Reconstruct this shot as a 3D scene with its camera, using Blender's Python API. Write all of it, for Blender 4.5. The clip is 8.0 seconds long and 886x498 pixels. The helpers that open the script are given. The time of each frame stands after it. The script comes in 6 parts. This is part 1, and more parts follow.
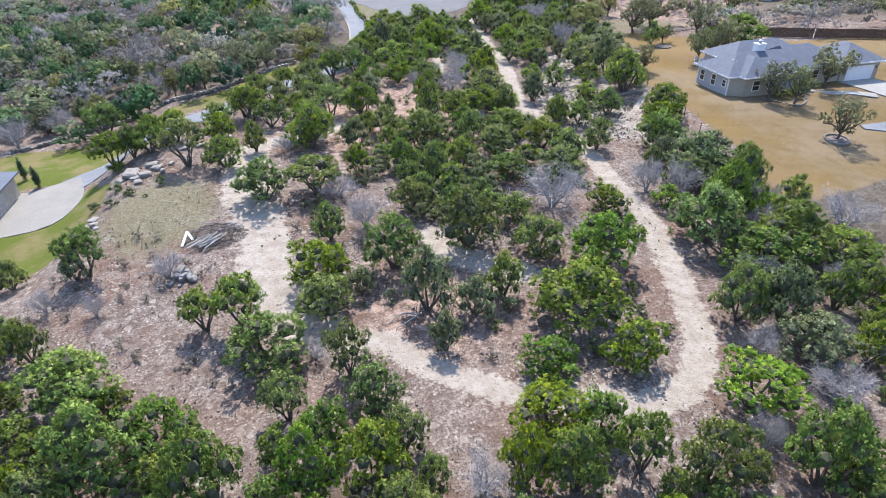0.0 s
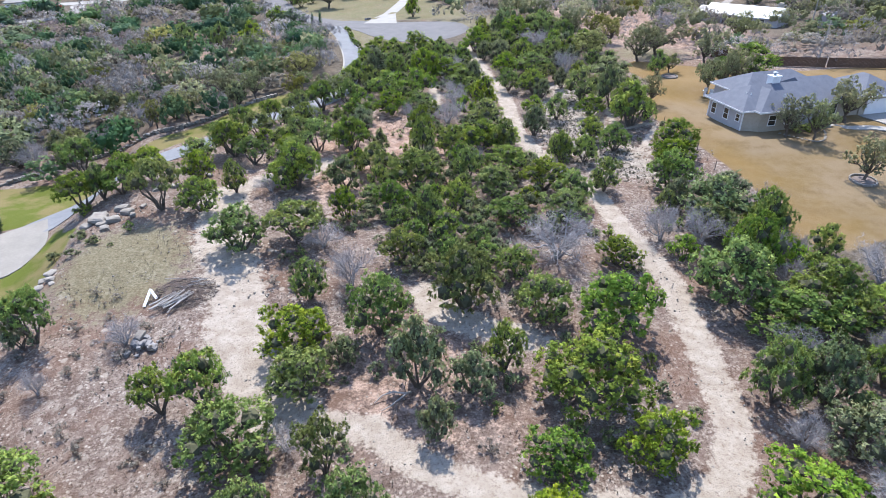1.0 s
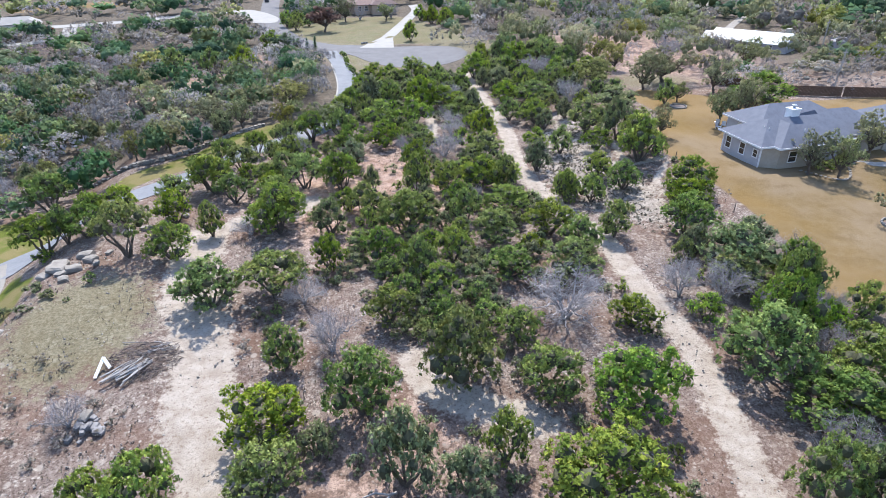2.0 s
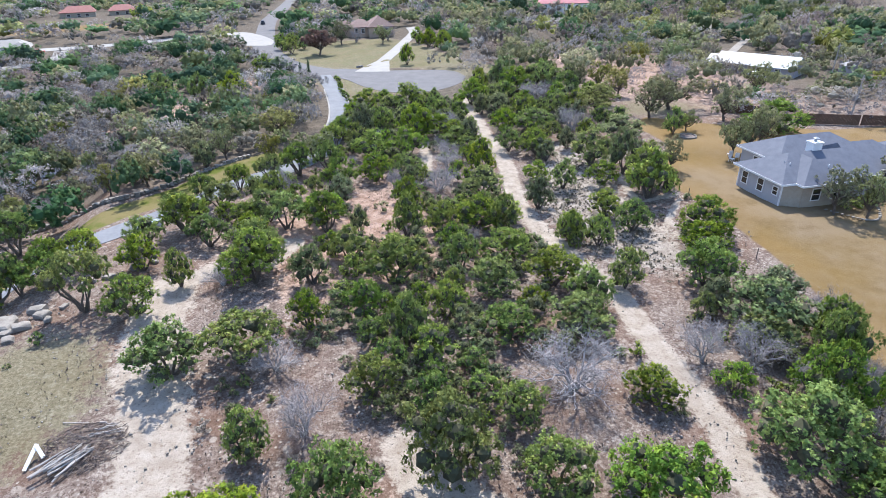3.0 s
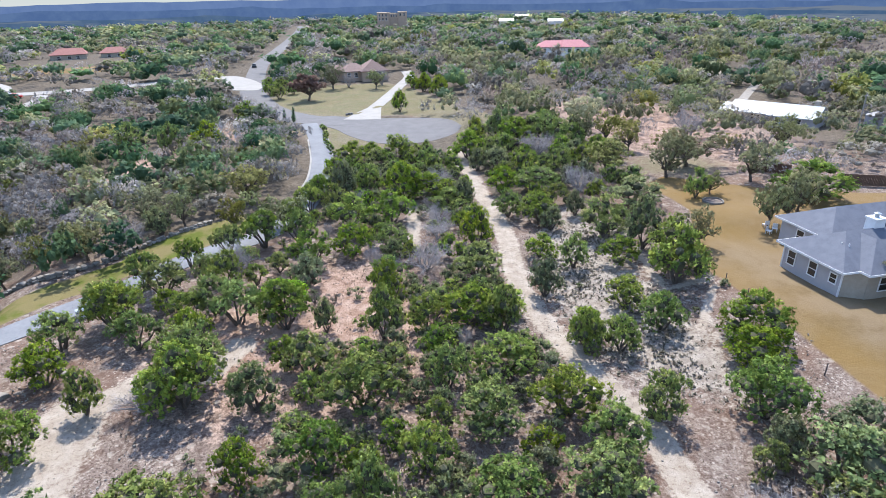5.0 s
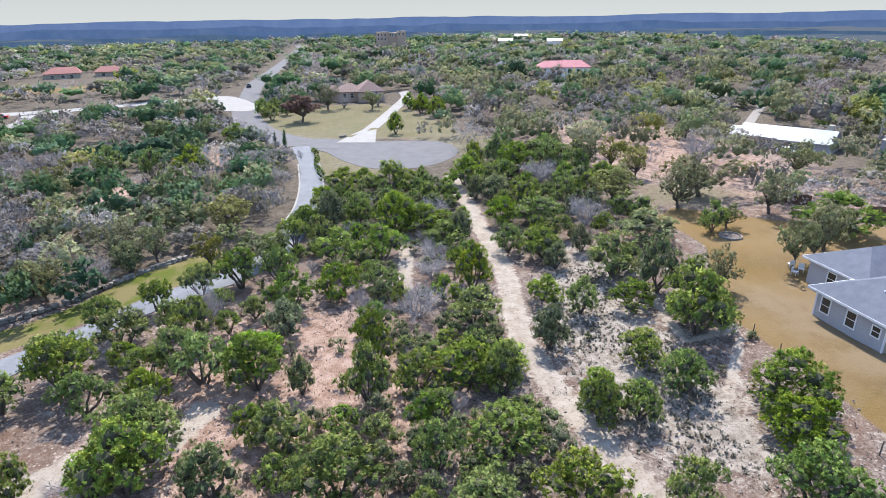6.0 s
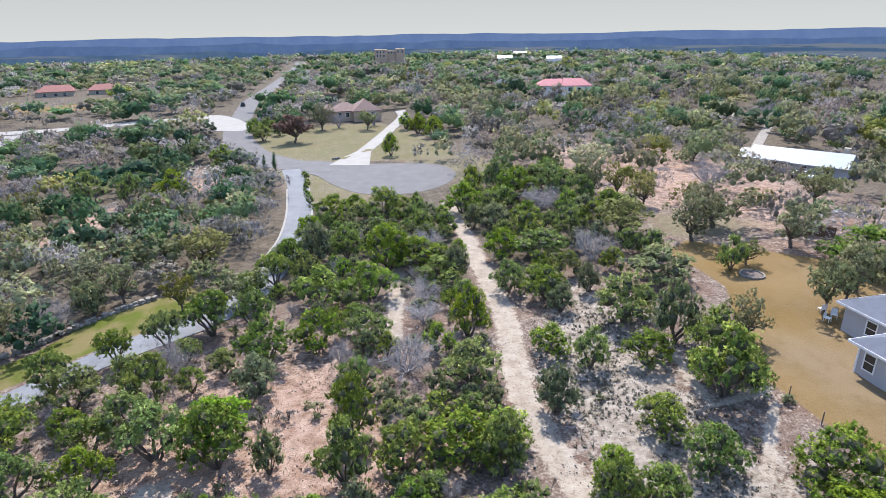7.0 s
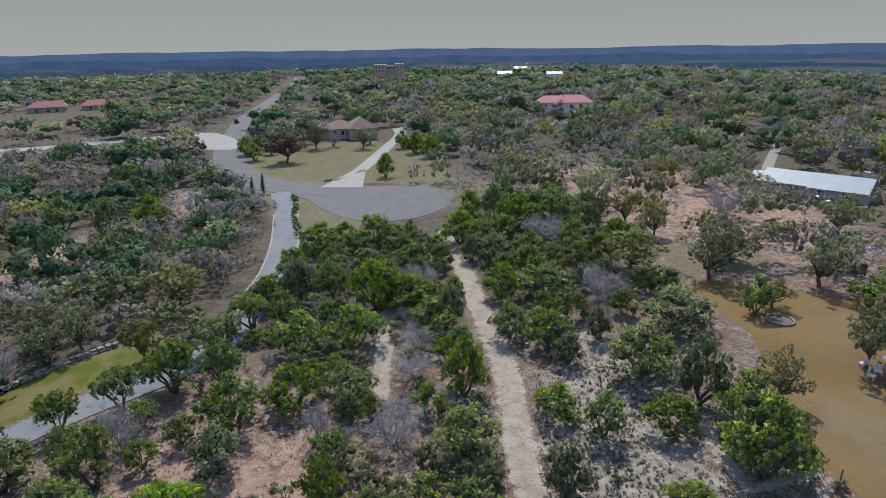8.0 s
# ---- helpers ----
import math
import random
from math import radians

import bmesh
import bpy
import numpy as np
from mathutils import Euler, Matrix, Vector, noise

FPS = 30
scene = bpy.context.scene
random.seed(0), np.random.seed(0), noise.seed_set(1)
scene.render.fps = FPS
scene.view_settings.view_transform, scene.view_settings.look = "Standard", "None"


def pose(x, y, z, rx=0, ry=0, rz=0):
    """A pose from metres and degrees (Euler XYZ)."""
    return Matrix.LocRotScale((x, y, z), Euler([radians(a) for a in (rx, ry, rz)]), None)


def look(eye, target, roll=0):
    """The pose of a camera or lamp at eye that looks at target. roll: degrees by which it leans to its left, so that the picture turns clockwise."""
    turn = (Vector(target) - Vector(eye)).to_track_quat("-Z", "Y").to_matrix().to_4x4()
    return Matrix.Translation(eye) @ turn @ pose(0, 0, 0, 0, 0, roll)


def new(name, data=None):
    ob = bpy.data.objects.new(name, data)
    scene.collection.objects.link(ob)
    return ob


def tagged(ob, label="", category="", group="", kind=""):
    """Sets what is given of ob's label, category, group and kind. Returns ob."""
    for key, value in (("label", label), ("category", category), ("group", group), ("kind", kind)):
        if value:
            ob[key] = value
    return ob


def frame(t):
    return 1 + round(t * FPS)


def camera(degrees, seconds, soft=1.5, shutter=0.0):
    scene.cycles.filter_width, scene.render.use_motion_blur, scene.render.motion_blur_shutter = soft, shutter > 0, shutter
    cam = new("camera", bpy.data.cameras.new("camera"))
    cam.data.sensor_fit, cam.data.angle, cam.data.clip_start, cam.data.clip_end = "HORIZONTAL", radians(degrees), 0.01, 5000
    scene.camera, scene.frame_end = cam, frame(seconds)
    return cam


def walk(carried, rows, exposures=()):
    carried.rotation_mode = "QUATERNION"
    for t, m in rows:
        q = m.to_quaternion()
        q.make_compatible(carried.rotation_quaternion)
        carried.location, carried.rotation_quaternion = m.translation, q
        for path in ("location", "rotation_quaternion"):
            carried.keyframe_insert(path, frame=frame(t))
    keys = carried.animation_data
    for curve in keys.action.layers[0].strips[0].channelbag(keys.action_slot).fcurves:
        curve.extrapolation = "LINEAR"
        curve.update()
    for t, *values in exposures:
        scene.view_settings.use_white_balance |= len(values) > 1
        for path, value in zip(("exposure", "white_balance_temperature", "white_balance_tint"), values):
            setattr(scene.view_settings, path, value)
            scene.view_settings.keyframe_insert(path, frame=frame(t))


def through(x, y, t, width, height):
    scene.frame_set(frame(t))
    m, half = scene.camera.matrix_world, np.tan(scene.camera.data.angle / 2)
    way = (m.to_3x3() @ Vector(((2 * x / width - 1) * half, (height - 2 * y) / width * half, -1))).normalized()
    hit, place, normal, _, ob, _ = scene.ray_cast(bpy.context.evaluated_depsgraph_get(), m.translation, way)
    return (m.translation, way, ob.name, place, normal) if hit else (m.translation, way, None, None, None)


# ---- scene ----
cam = camera(74.6, 8.0, soft=0.6)
PATH = [
    (0, (0.203, 0.092, 30.303), (0.554, 1.746, 29.234), -1.4),
    (0.5, (1.253, 3.462, 30.263), (1.609, 5.133, 29.223), -1.3),
    (1, (2.269, 6.888, 30.2), (2.631, 8.574, 29.187), -1.3),
    (1.5, (3.24, 10.289, 30.161), (3.607, 11.99, 29.175), -1.2),
    (3, (6.63, 20.512, 30.265), (7.008, 22.254, 29.358), -1.2),
    (3.5, (7.759, 23.893, 30.247), (8.14, 25.648, 29.367), -1.2),
    (4, (8.887, 27.252, 30.233), (9.273, 29.02, 29.381), -1.1),
    (4.5, (10.037, 30.678, 30.227), (10.426, 32.458, 29.403), -1.1),
    (6, (13.357, 41.065, 30.206), (13.758, 42.879, 29.464), -0.9),
    (6.5, (14.501, 44.549, 30.298), (14.905, 46.372, 29.579), -0.9),
    (7, (15.697, 48.04, 30.519), (16.103, 49.871, 29.825), -0.9),
    (7.5, (16.954, 51.564, 30.783), (17.36, 53.403, 30.111), -0.9),
    (8, (18.092, 55.319, 31.059), (18.502, 57.165, 30.407), -0.8),
]
walk(cam, [(t, look(eye, target, roll)) for t, eye, target, roll in PATH],
     exposures=[(0.0, 1.71, 6400, 12), (4.5, 1.69, 6450, 11), (7.4, 1.62, 6650, 12), (7.7, 1.4, 6650, 11), (8.0, 0.78, 6650, 8)])

# ---- light ----
SUN_UP, SUN_TURN = 55.0, 12.0   # the sun stands ahead of the camera, a little east of +y
world = bpy.data.worlds.new("sky")
scene.world = world
world.use_nodes = True
wn = world.node_tree
wn.nodes.clear()
sky = wn.nodes.new("ShaderNodeTexSky")
sky.sky_type, sky.sun_disc = "NISHITA", False
sky.sun_elevation, sky.sun_rotation = radians(SUN_UP), radians(SUN_TURN)
sky.air_density, sky.dust_density, sky.ozone_density = 1.0, 0.6, 1.5
wbg, wout = wn.nodes.new("ShaderNodeBackground"), wn.nodes.new("ShaderNodeOutputWorld")
wbg.inputs["Strength"].default_value = 0.14
wn.links.new(sky.outputs[0], wbg.inputs["Color"])
wn.links.new(wbg.outputs[0], wout.inputs["Surface"])
sun = new("sun", bpy.data.lights.new("sun", "SUN"))
sun.data.energy, sun.data.angle, sun.data.color = 2.5, radians(0.6), (1.0, 0.96, 0.89)
sun_way = Vector((math.sin(radians(SUN_TURN)) * math.cos(radians(SUN_UP)), math.cos(radians(SUN_TURN)) * math.cos(radians(SUN_UP)), math.sin(radians(SUN_UP))))
sun.matrix_world = look(sun_way * 200, (0, 0, 0))


# ---- materials ----
class Nodes:
    """A small helper that wires a node material."""

    def __init__(self, name):
        self.mat = bpy.data.materials.new(name)
        self.mat.use_nodes = True
        self.tree = self.mat.node_tree
        self.tree.nodes.clear()
        self.out = self.tree.nodes.new("ShaderNodeOutputMaterial")

    def add(self, kind, **inputs):
        node = self.tree.nodes.new(kind)
        for key, value in inputs.items():
            self.put(node.inputs[key.replace("_", " ")], value)
        return node

    def put(self, socket, value):
        if isinstance(value, bpy.types.NodeSocket):
            self.tree.links.new(value, socket)
        elif isinstance(value, tuple) and len(value) == 3 and socket.type == "RGBA":
            socket.default_value = (*value, 1.0)
        else:
            socket.default_value = value

    def coords(self):
        return self.add("ShaderNodeTexCoord").outputs["Object"]

    def world_place(self):
        return self.add("ShaderNodeNewGeometry").outputs["Position"]

    def noise(self, scale, detail=4.0, rough=0.6, where=None):
        n = self.add("ShaderNodeTexNoise", Scale=scale, Detail=detail, Roughness=rough)
        self.put(n.inputs["Vector"], where or self.world_place())
        return n.outputs["Fac"]

    def cells(self, scale, where=None):
        n = self.add("ShaderNodeTexVoronoi", Scale=scale)
        self.put(n.inputs["Vector"], where or self.world_place())
        return n

    def steps(self, fac, *stops):
        n = self.add("ShaderNodeValToRGB", Fac=fac)
        ramp_ = n.color_ramp
        while len(ramp_.elements) < len(stops):
            ramp_.elements.new(0.5)
        for e, (at, c) in zip(ramp_.elements, stops):
            e.position = at
            e.color = (*c, 1.0) if isinstance(c, tuple) else (c, c, c, 1.0)
        return n.outputs["Color"]

    def mix(self, fac, a, b, how="MIX"):
        n = self.tree.nodes.new("ShaderNodeMix")
        n.data_type, n.blend_type = "RGBA", how
        self.put(n.inputs[0], fac)
        self.put(n.inputs[6], a)
        self.put(n.inputs[7], b)
        return n.outputs[2]

    def math(self, how, a, b=0.0):
        n = self.tree.nodes.new("ShaderNodeMath")
        n.operation = how
        self.put(n.inputs[0], a)
        self.put(n.inputs[1], b)
        return n.outputs[0]

    def attr(self, name):
        n = self.tree.nodes.new("ShaderNodeAttribute")
        n.attribute_name = name
        return n.outputs["Fac"]

    def outward(self):
        """The way a spray faces: out of its crown."""
        a = self.tree.nodes.new("ShaderNodeAttribute")
        a.attribute_name = "out"
        v = self.tree.nodes.new("ShaderNodeVectorTransform")
        v.vector_type, v.convert_from, v.convert_to = "NORMAL", "OBJECT", "WORLD"
        self.put(v.inputs[0], a.outputs["Vector"])
        return v.outputs[0]

    def bump(self, h, strength, distance):
        return self.add("ShaderNodeBump", Height=h, Strength=strength, Distance=distance).outputs["Normal"]

    def finish(self, color, rough=0.8, normal=None, metal=0.0, through=0.0, spec=0.3):
        p = self.add("ShaderNodeBsdfPrincipled", Base_Color=color, Roughness=rough, Metallic=metal)
        p.inputs["Specular IOR Level"].default_value = spec
        if normal is not None:
            self.put(p.inputs["Normal"], normal)
        shader = p.outputs[0]
        if through:
            tr = self.add("ShaderNodeBsdfTranslucent", Color=color)
            if normal is not None:
                self.put(tr.inputs["Normal"], normal)
            m = self.add("ShaderNodeMixShader", Fac=through)
            self.tree.links.new(shader, m.inputs[1])
            self.tree.links.new(tr.outputs[0], m.inputs[2])
            shader = m.outputs[0]
        self.tree.links.new(shader, self.out.inputs["Surface"])
        return self.mat


def leaf_material(name, dark, mid, light, through=0.25, grown=True):
    """Leaf sprays: every tuft has a shade of its own, every tree a tint, every spray a small difference."""
    n = Nodes(name)
    isl = n.add("ShaderNodeNewGeometry").outputs["Random Per Island"]
    if grown:
        isl = n.math("ADD", n.math("MULTIPLY", isl, 0.25), n.math("MULTIPLY", n.attr("tuft"), 0.75))
    c = n.steps(isl, (0.08, dark), (0.5, mid), (0.92, light))
    ob = n.math("FRACT", n.math("ADD", n.add("ShaderNodeObjectInfo").outputs["Random"], n.attr("tree")))
    h = n.add("ShaderNodeHueSaturation", Color=c, Fac=1.0)
    n.put(h.inputs["Hue"], n.math("ADD", n.math("MULTIPLY", ob, 0.04), 0.478))
    n.put(h.inputs["Value"], n.math("ADD", n.math("MULTIPLY", n.math("FRACT", n.math("MULTIPLY", ob, 7.3)), 0.4), 0.8))
    n.put(h.inputs["Saturation"], n.math("ADD", n.math("MULTIPLY", n.math("FRACT", n.math("MULTIPLY", ob, 13.7)), 0.35), 0.85))
    return n.finish(h.outputs[0], 0.75, n.outward() if grown else None, through=through, spec=0.06)


def plain_material(name, a, b, scale, rough=0.8, bump=0.2, metal=0.0, where="world"):
    """Two colours mixed by noise of two scales."""
    n = Nodes(name)
    p = n.coords() if where == "object" else n.world_place()
    f = n.math("ADD", n.math("MULTIPLY", n.noise(scale, where=p), 0.6), n.math("MULTIPLY", n.noise(scale * 9, where=p), 0.4))
    c = n.mix(n.steps(f, (0.32, 0.0), (0.68, 1.0)), a, b)
    return n.finish(c, rough, n.bump(f, bump, 0.02), metal)


JUNIPER_LEAF = leaf_material("juniper_leaf", (0.095, 0.162, 0.050), (0.228, 0.335, 0.082), (0.47, 0.56, 0.14), 0.55)
# Far woods and cypresses: dark green with blue haze put into the colour.
HAZED_CEDAR_LEAF = leaf_material("hazed_cedar_leaf", (0.068, 0.128, 0.078), (0.138, 0.230, 0.122), (0.245, 0.345, 0.175), 0.5)
PALE_LEAF = leaf_material("pale_juniper_leaf", (0.12, 0.160, 0.085), (0.235, 0.288, 0.145), (0.42, 0.455, 0.25), 0.5)
OAK_LEAF = leaf_material("oak_leaf", (0.17, 0.188, 0.10), (0.31, 0.333, 0.185), (0.47, 0.485, 0.29), 0.5)
TAN_LEAF = leaf_material("tan_oak_leaf", (0.185, 0.170, 0.150), (0.295, 0.275, 0.245), (0.42, 0.395, 0.35), 0.5)
YELLOW_LEAF = leaf_material("yellow_oak_leaf", (0.16, 0.18, 0.06), (0.30, 0.32, 0.115), (0.46, 0.475, 0.195), 0.5)
RED_LEAF = leaf_material("russet_leaf", (0.15, 0.095, 0.088), (0.27, 0.18, 0.165), (0.39, 0.28, 0.25), 0.45)
TWIG_GREY = leaf_material("grey_twigs", (0.22, 0.216, 0.235), (0.335, 0.33, 0.352), (0.46, 0.455, 0.475), 0.4)
MAUVE_TWIGS = leaf_material("mauve_twigs", (0.17, 0.14, 0.142), (0.28, 0.235, 0.24), (0.40, 0.35, 0.352), 0.4)
DRY_LEAF = leaf_material("dry_grass", (0.14, 0.115, 0.07), (0.26, 0.22, 0.15), (0.42, 0.36, 0.25), 0.25, False)
SCRUB_LEAF = leaf_material("scrub_leaf", (0.11, 0.098, 0.080), (0.19, 0.175, 0.145), (0.29, 0.27, 0.225), 0.25, False)
BARK = plain_material("bark", (0.07, 0.055, 0.045), (0.16, 0.135, 0.115), 3.0, 0.9, 0.5)
# Dark crown core: twigs, with the shade between tufts put into the colour.
TWIG_SHADE = plain_material("twig_shade", (0.05, 0.054, 0.03), (0.10, 0.10, 0.06), 3.0, 0.95, 0.5)
PALE_BARK = plain_material("weathered_bark", (0.20, 0.182, 0.182), (0.40, 0.375, 0.375), 2.0, 0.9, 0.4)


def ground_material():
    n = Nodes("ground")
    fine, mid, big = n.noise(3.6, 6, 0.78), n.noise(0.9, 5, 0.65), n.noise(0.12, 4, 0.6)
    grit, speck, slabs = n.noise(9.0, 3, 0.75), n.cells(2.1), n.cells(0.85)
    # dry stony ground with brown grass
    base = n.mix(n.steps(mid, (0.38, 0.0), (0.64, 1.0)), (0.126, 0.091, 0.076), (0.214, 0.172, 0.150))
    base = n.mix(n.math("MULTIPLY", n.steps(fine, (0.50, 0.0), (0.60, 1.0)), n.steps(n.noise(0.45, 4, 0.6), (0.36, 0.2), (0.6, 1.0))), base, (0.336, 0.290, 0.252))
    base = n.mix(n.math("MULTIPLY", n.steps(n.noise(5.5, 4, 0.75), (0.40, 1.0), (0.47, 0.0)), 0.8), base, (0.050, 0.035, 0.027))
    base = n.mix(n.math("MULTIPLY", n.steps(big, (0.45, 0.0), (0.62, 1.0)), 0.5), base, (0.143, 0.081, 0.055))
    stony = n.steps(n.noise(0.3, 4, 0.7), (0.45, 0.0), (0.6, 1.0))
    base = n.mix(n.math("MULTIPLY", n.steps(speck.outputs["Distance"], (0.16, 1.0), (0.24, 0.0)), n.math("ADD", n.math("MULTIPLY", stony, 0.7), 0.2)), base, (0.386, 0.349, 0.307))
    base = n.mix(n.math("MULTIPLY", n.steps(slabs.outputs["Distance"], (0.22, 1.0), (0.30, 0.0)), n.math("MULTIPLY", stony, 0.6)), base, (0.361, 0.323, 0.281))
    edge = n.math("SUBTRACT", n.math("ADD", n.math("MULTIPLY", mid, 0.7), n.math("MULTIPLY", fine, 0.5)), 0.6)

    def mask(name, soft=0.9):
        v = n.math("ADD", n.attr(name), n.math("MULTIPLY", edge, soft))
        return n.steps(v, (0.38, 0.0), (0.62, 1.0))

    soil = n.mix(n.steps(mid, (0.35, 0.0), (0.65, 1.0)), (0.23, 0.14, 0.10), (0.42, 0.31, 0.255))
    soil = n.mix(n.math("MULTIPLY", n.steps(grit, (0.40, 1.0), (0.48, 0.0)), 0.7), soil, (0.075, 0.045, 0.035))
    c = n.mix(n.math("MULTIPLY", mask("soil", 1.8), 0.9), base, soil)
    grass = n.mix(n.steps(fine, (0.38, 0.0), (0.6, 1.0)), (0.095, 0.09, 0.045), (0.185, 0.17, 0.105))
    c = n.mix(n.math("MULTIPLY", mask("grass", 1.6), 0.7), c, grass)
    rock = n.mix(n.steps(mid, (0.4, 0.0), (0.6, 1.0)), (0.225, 0.192, 0.160), (0.340, 0.302, 0.262))
    rock = n.mix(n.math("MULTIPLY", n.steps(n.noise(1.7, 5, 0.75), (0.47, 0.0), (0.60, 1.0)), 0.6), rock, (0.15, 0.118, 0.10))
    c = n.mix(mask("rock", 1.6), c, rock)
    chalk = n.mix(n.steps(mid, (0.35, 0.0), (0.65, 1.0)), (0.268, 0.224, 0.183), (0.369, 0.325, 0.278))
    chalk = n.mix(n.math("MULTIPLY", n.steps(fine, (0.38, 1.0), (0.44, 0.0)), 0.7), chalk, (0.167, 0.123, 0.095))
    chalk = n.mix(n.math("MULTIPLY", n.steps(grit, (0.36, 1.0), (0.44, 0.0)), 0.4), chalk, (0.156, 0.132, 0.115))
    c = n.mix(mask("trail", 1.3), c, chalk)
    litter = n.mix(n.steps(mid, (0.35, 0.0), (0.65, 1.0)), (0.055, 0.046, 0.034), (0.13, 0.108, 0.084))
    litter = n.mix(n.steps(fine, (0.56, 0.0), (0.66, 1.0)), litter, (0.20, 0.175, 0.15))
    c = n.mix(n.math("MULTIPLY", mask("woods", 1.0), 0.92), c, litter)
    lawn = n.mix(n.steps(n.noise(0.055, 5, 0.65), (0.42, 0.0), (0.58, 1.0)), (0.158, 0.106, 0.041), (0.211, 0.158, 0.101))
    lawn = n.mix(n.math("MULTIPLY", n.steps(mid, (0.4, 0.0), (0.66, 1.0)), 0.3), lawn, (0.234, 0.180, 0.113))
    lawn = n.mix(n.math("MULTIPLY", n.steps(n.noise(0.28, 5, 0.7), (0.50, 0.0), (0.66, 1.0)), 0.5), lawn, (0.122, 0.083, 0.036))
    lawn = n.mix(n.math("MULTIPLY", grit, 0.35), lawn, (0.099, 0.068, 0.029))
    lawn = n.mix(n.math("MULTIPLY", n.math("MULTIPLY", n.attr("gold"), n.steps(n.noise(0.12, 5, 0.65), (0.3, 0.2), (0.6, 1.0))), 0.6), lawn, (0.19, 0.122, 0.045))
    c = n.mix(mask("lawn", 0.35), c, lawn)
    green = n.mix(n.steps(n.noise(0.22), (0.42, 0.0), (0.58, 1.0)), (0.090, 0.113, 0.018), (0.180, 0.149, 0.068))
    green = n.mix(n.math("MULTIPLY", grit, 0.4), green, (0.09, 0.085, 0.03))
    c = n.mix(mask("green", 0.35), c, green)
    # Far valley woods and fields, with the air's blue put into their colour.
    hazed_farwood = n.mix(n.steps(n.noise(0.012, 5, 0.7), (0.4, 0.0), (0.6, 1.0)), (0.013, 0.024, 0.034), (0.028, 0.042, 0.052))
    hazed_farwood = n.mix(n.steps(n.noise(0.0035, 5, 0.6), (0.60, 0.0), (0.66, 1.0)), hazed_farwood, (0.075, 0.082, 0.078))
    c = n.mix(n.attr("far"), c, hazed_farwood)
    h = n.math("ADD", n.math("MULTIPLY", fine, 0.7), n.math("MULTIPLY", grit, 0.3))
    return n.finish(c, 0.95, n.bump(h, 0.8, 0.2), spec=0.1)


GROUND = ground_material()
ASPHALT = plain_material("asphalt", (0.097, 0.094, 0.097), (0.144, 0.140, 0.144), 0.35, 0.9, 0.15)
DRIVE = plain_material("drive_paving", (0.120, 0.128, 0.144), (0.192, 0.200, 0.216), 0.3, 0.85, 0.15)
CONCRETE = plain_material("concrete", (0.226, 0.215, 0.199), (0.296, 0.285, 0.269), 0.4, 0.85, 0.15)
APRON = plain_material("worn_concrete", (0.187, 0.174, 0.157), (0.246, 0.230, 0.208), 0.4, 0.85, 0.15)
LIMESTONE = plain_material("limestone", (0.143, 0.128, 0.112), (0.300, 0.277, 0.251), 1.2, 0.9, 0.6)
DARK_STONE = plain_material("dark_stone", (0.11, 0.105, 0.105), (0.27, 0.26, 0.26), 1.6, 0.9, 0.6)
SHINGLE = plain_material("grey_shingle", (0.080, 0.090, 0.118), (0.125, 0.138, 0.172), 1.1, 0.85, 0.3)
TAN_ROOF = plain_material("brown_tile", (0.162, 0.106, 0.093), (0.230, 0.162, 0.145), 1.1, 0.85, 0.3)
PINK_ROOF = plain_material("rose_tile", (0.34, 0.125, 0.145), (0.43, 0.185, 0.195), 0.9, 0.8, 0.3)
RED_ROOF = plain_material("red_tile", (0.210, 0.083, 0.075), (0.285, 0.128, 0.112), 0.9, 0.8, 0.3)
TIN = plain_material("white_tin", (0.255, 0.290, 0.326), (0.326, 0.361, 0.396), 0.5, 0.45, 0.1)
SIDING = plain_material("pale_siding", (0.344, 0.336, 0.353), (0.394, 0.385, 0.402), 0.7, 0.8, 0.1)
CREAM_STONE = plain_material("cream_stone", (0.306, 0.264, 0.212), (0.399, 0.357, 0.297), 1.6, 0.85, 0.4)
ADOBE = plain_material("tan_stucco", (0.378, 0.279, 0.207), (0.450, 0.351, 0.270), 0.8, 0.85, 0.2)
WHITE_PAINT = plain_material("white_paint", (0.66, 0.66, 0.67), (0.76, 0.76, 0.77), 1.0, 0.6, 0.05)
BROWN_BOARD = plain_material("brown_board", (0.07, 0.042, 0.03), (0.13, 0.08, 0.055), 1.5, 0.85, 0.3)
GREY_WOOD = plain_material("grey_wood", (0.26, 0.235, 0.215), (0.45, 0.42, 0.395), 2.5, 0.85, 0.4)
DARK_WOOD = plain_material("dark_dead_wood", (0.085, 0.065, 0.058), (0.19, 0.155, 0.14), 2.5, 0.9, 0.4)
RUBBER = plain_material("black_rubber", (0.02, 0.02, 0.02), (0.04, 0.04, 0.04), 3.0, 0.8, 0.1)
DARK_PAINT = plain_material("dark_car_paint", (0.02, 0.022, 0.03), (0.03, 0.033, 0.04), 1.0, 0.3, 0.0)
RED_PAINT = plain_material("red_car_paint", (0.40, 0.03, 0.02), (0.45, 0.04, 0.03), 1.0, 0.35, 0.0)


def glass_material():
    n = Nodes("window_glass")
    return n.finish((0.02, 0.025, 0.03), 0.08, spec=0.6)


GLASS = glass_material()


def ramp(v, a, b):
    """0 below a, 1 above b, smooth between."""
    u = np.clip((np.asarray(v, dtype=float) - a) / (b - a), 0.0, 1.0)
    return u * u * (3 - 2 * u)


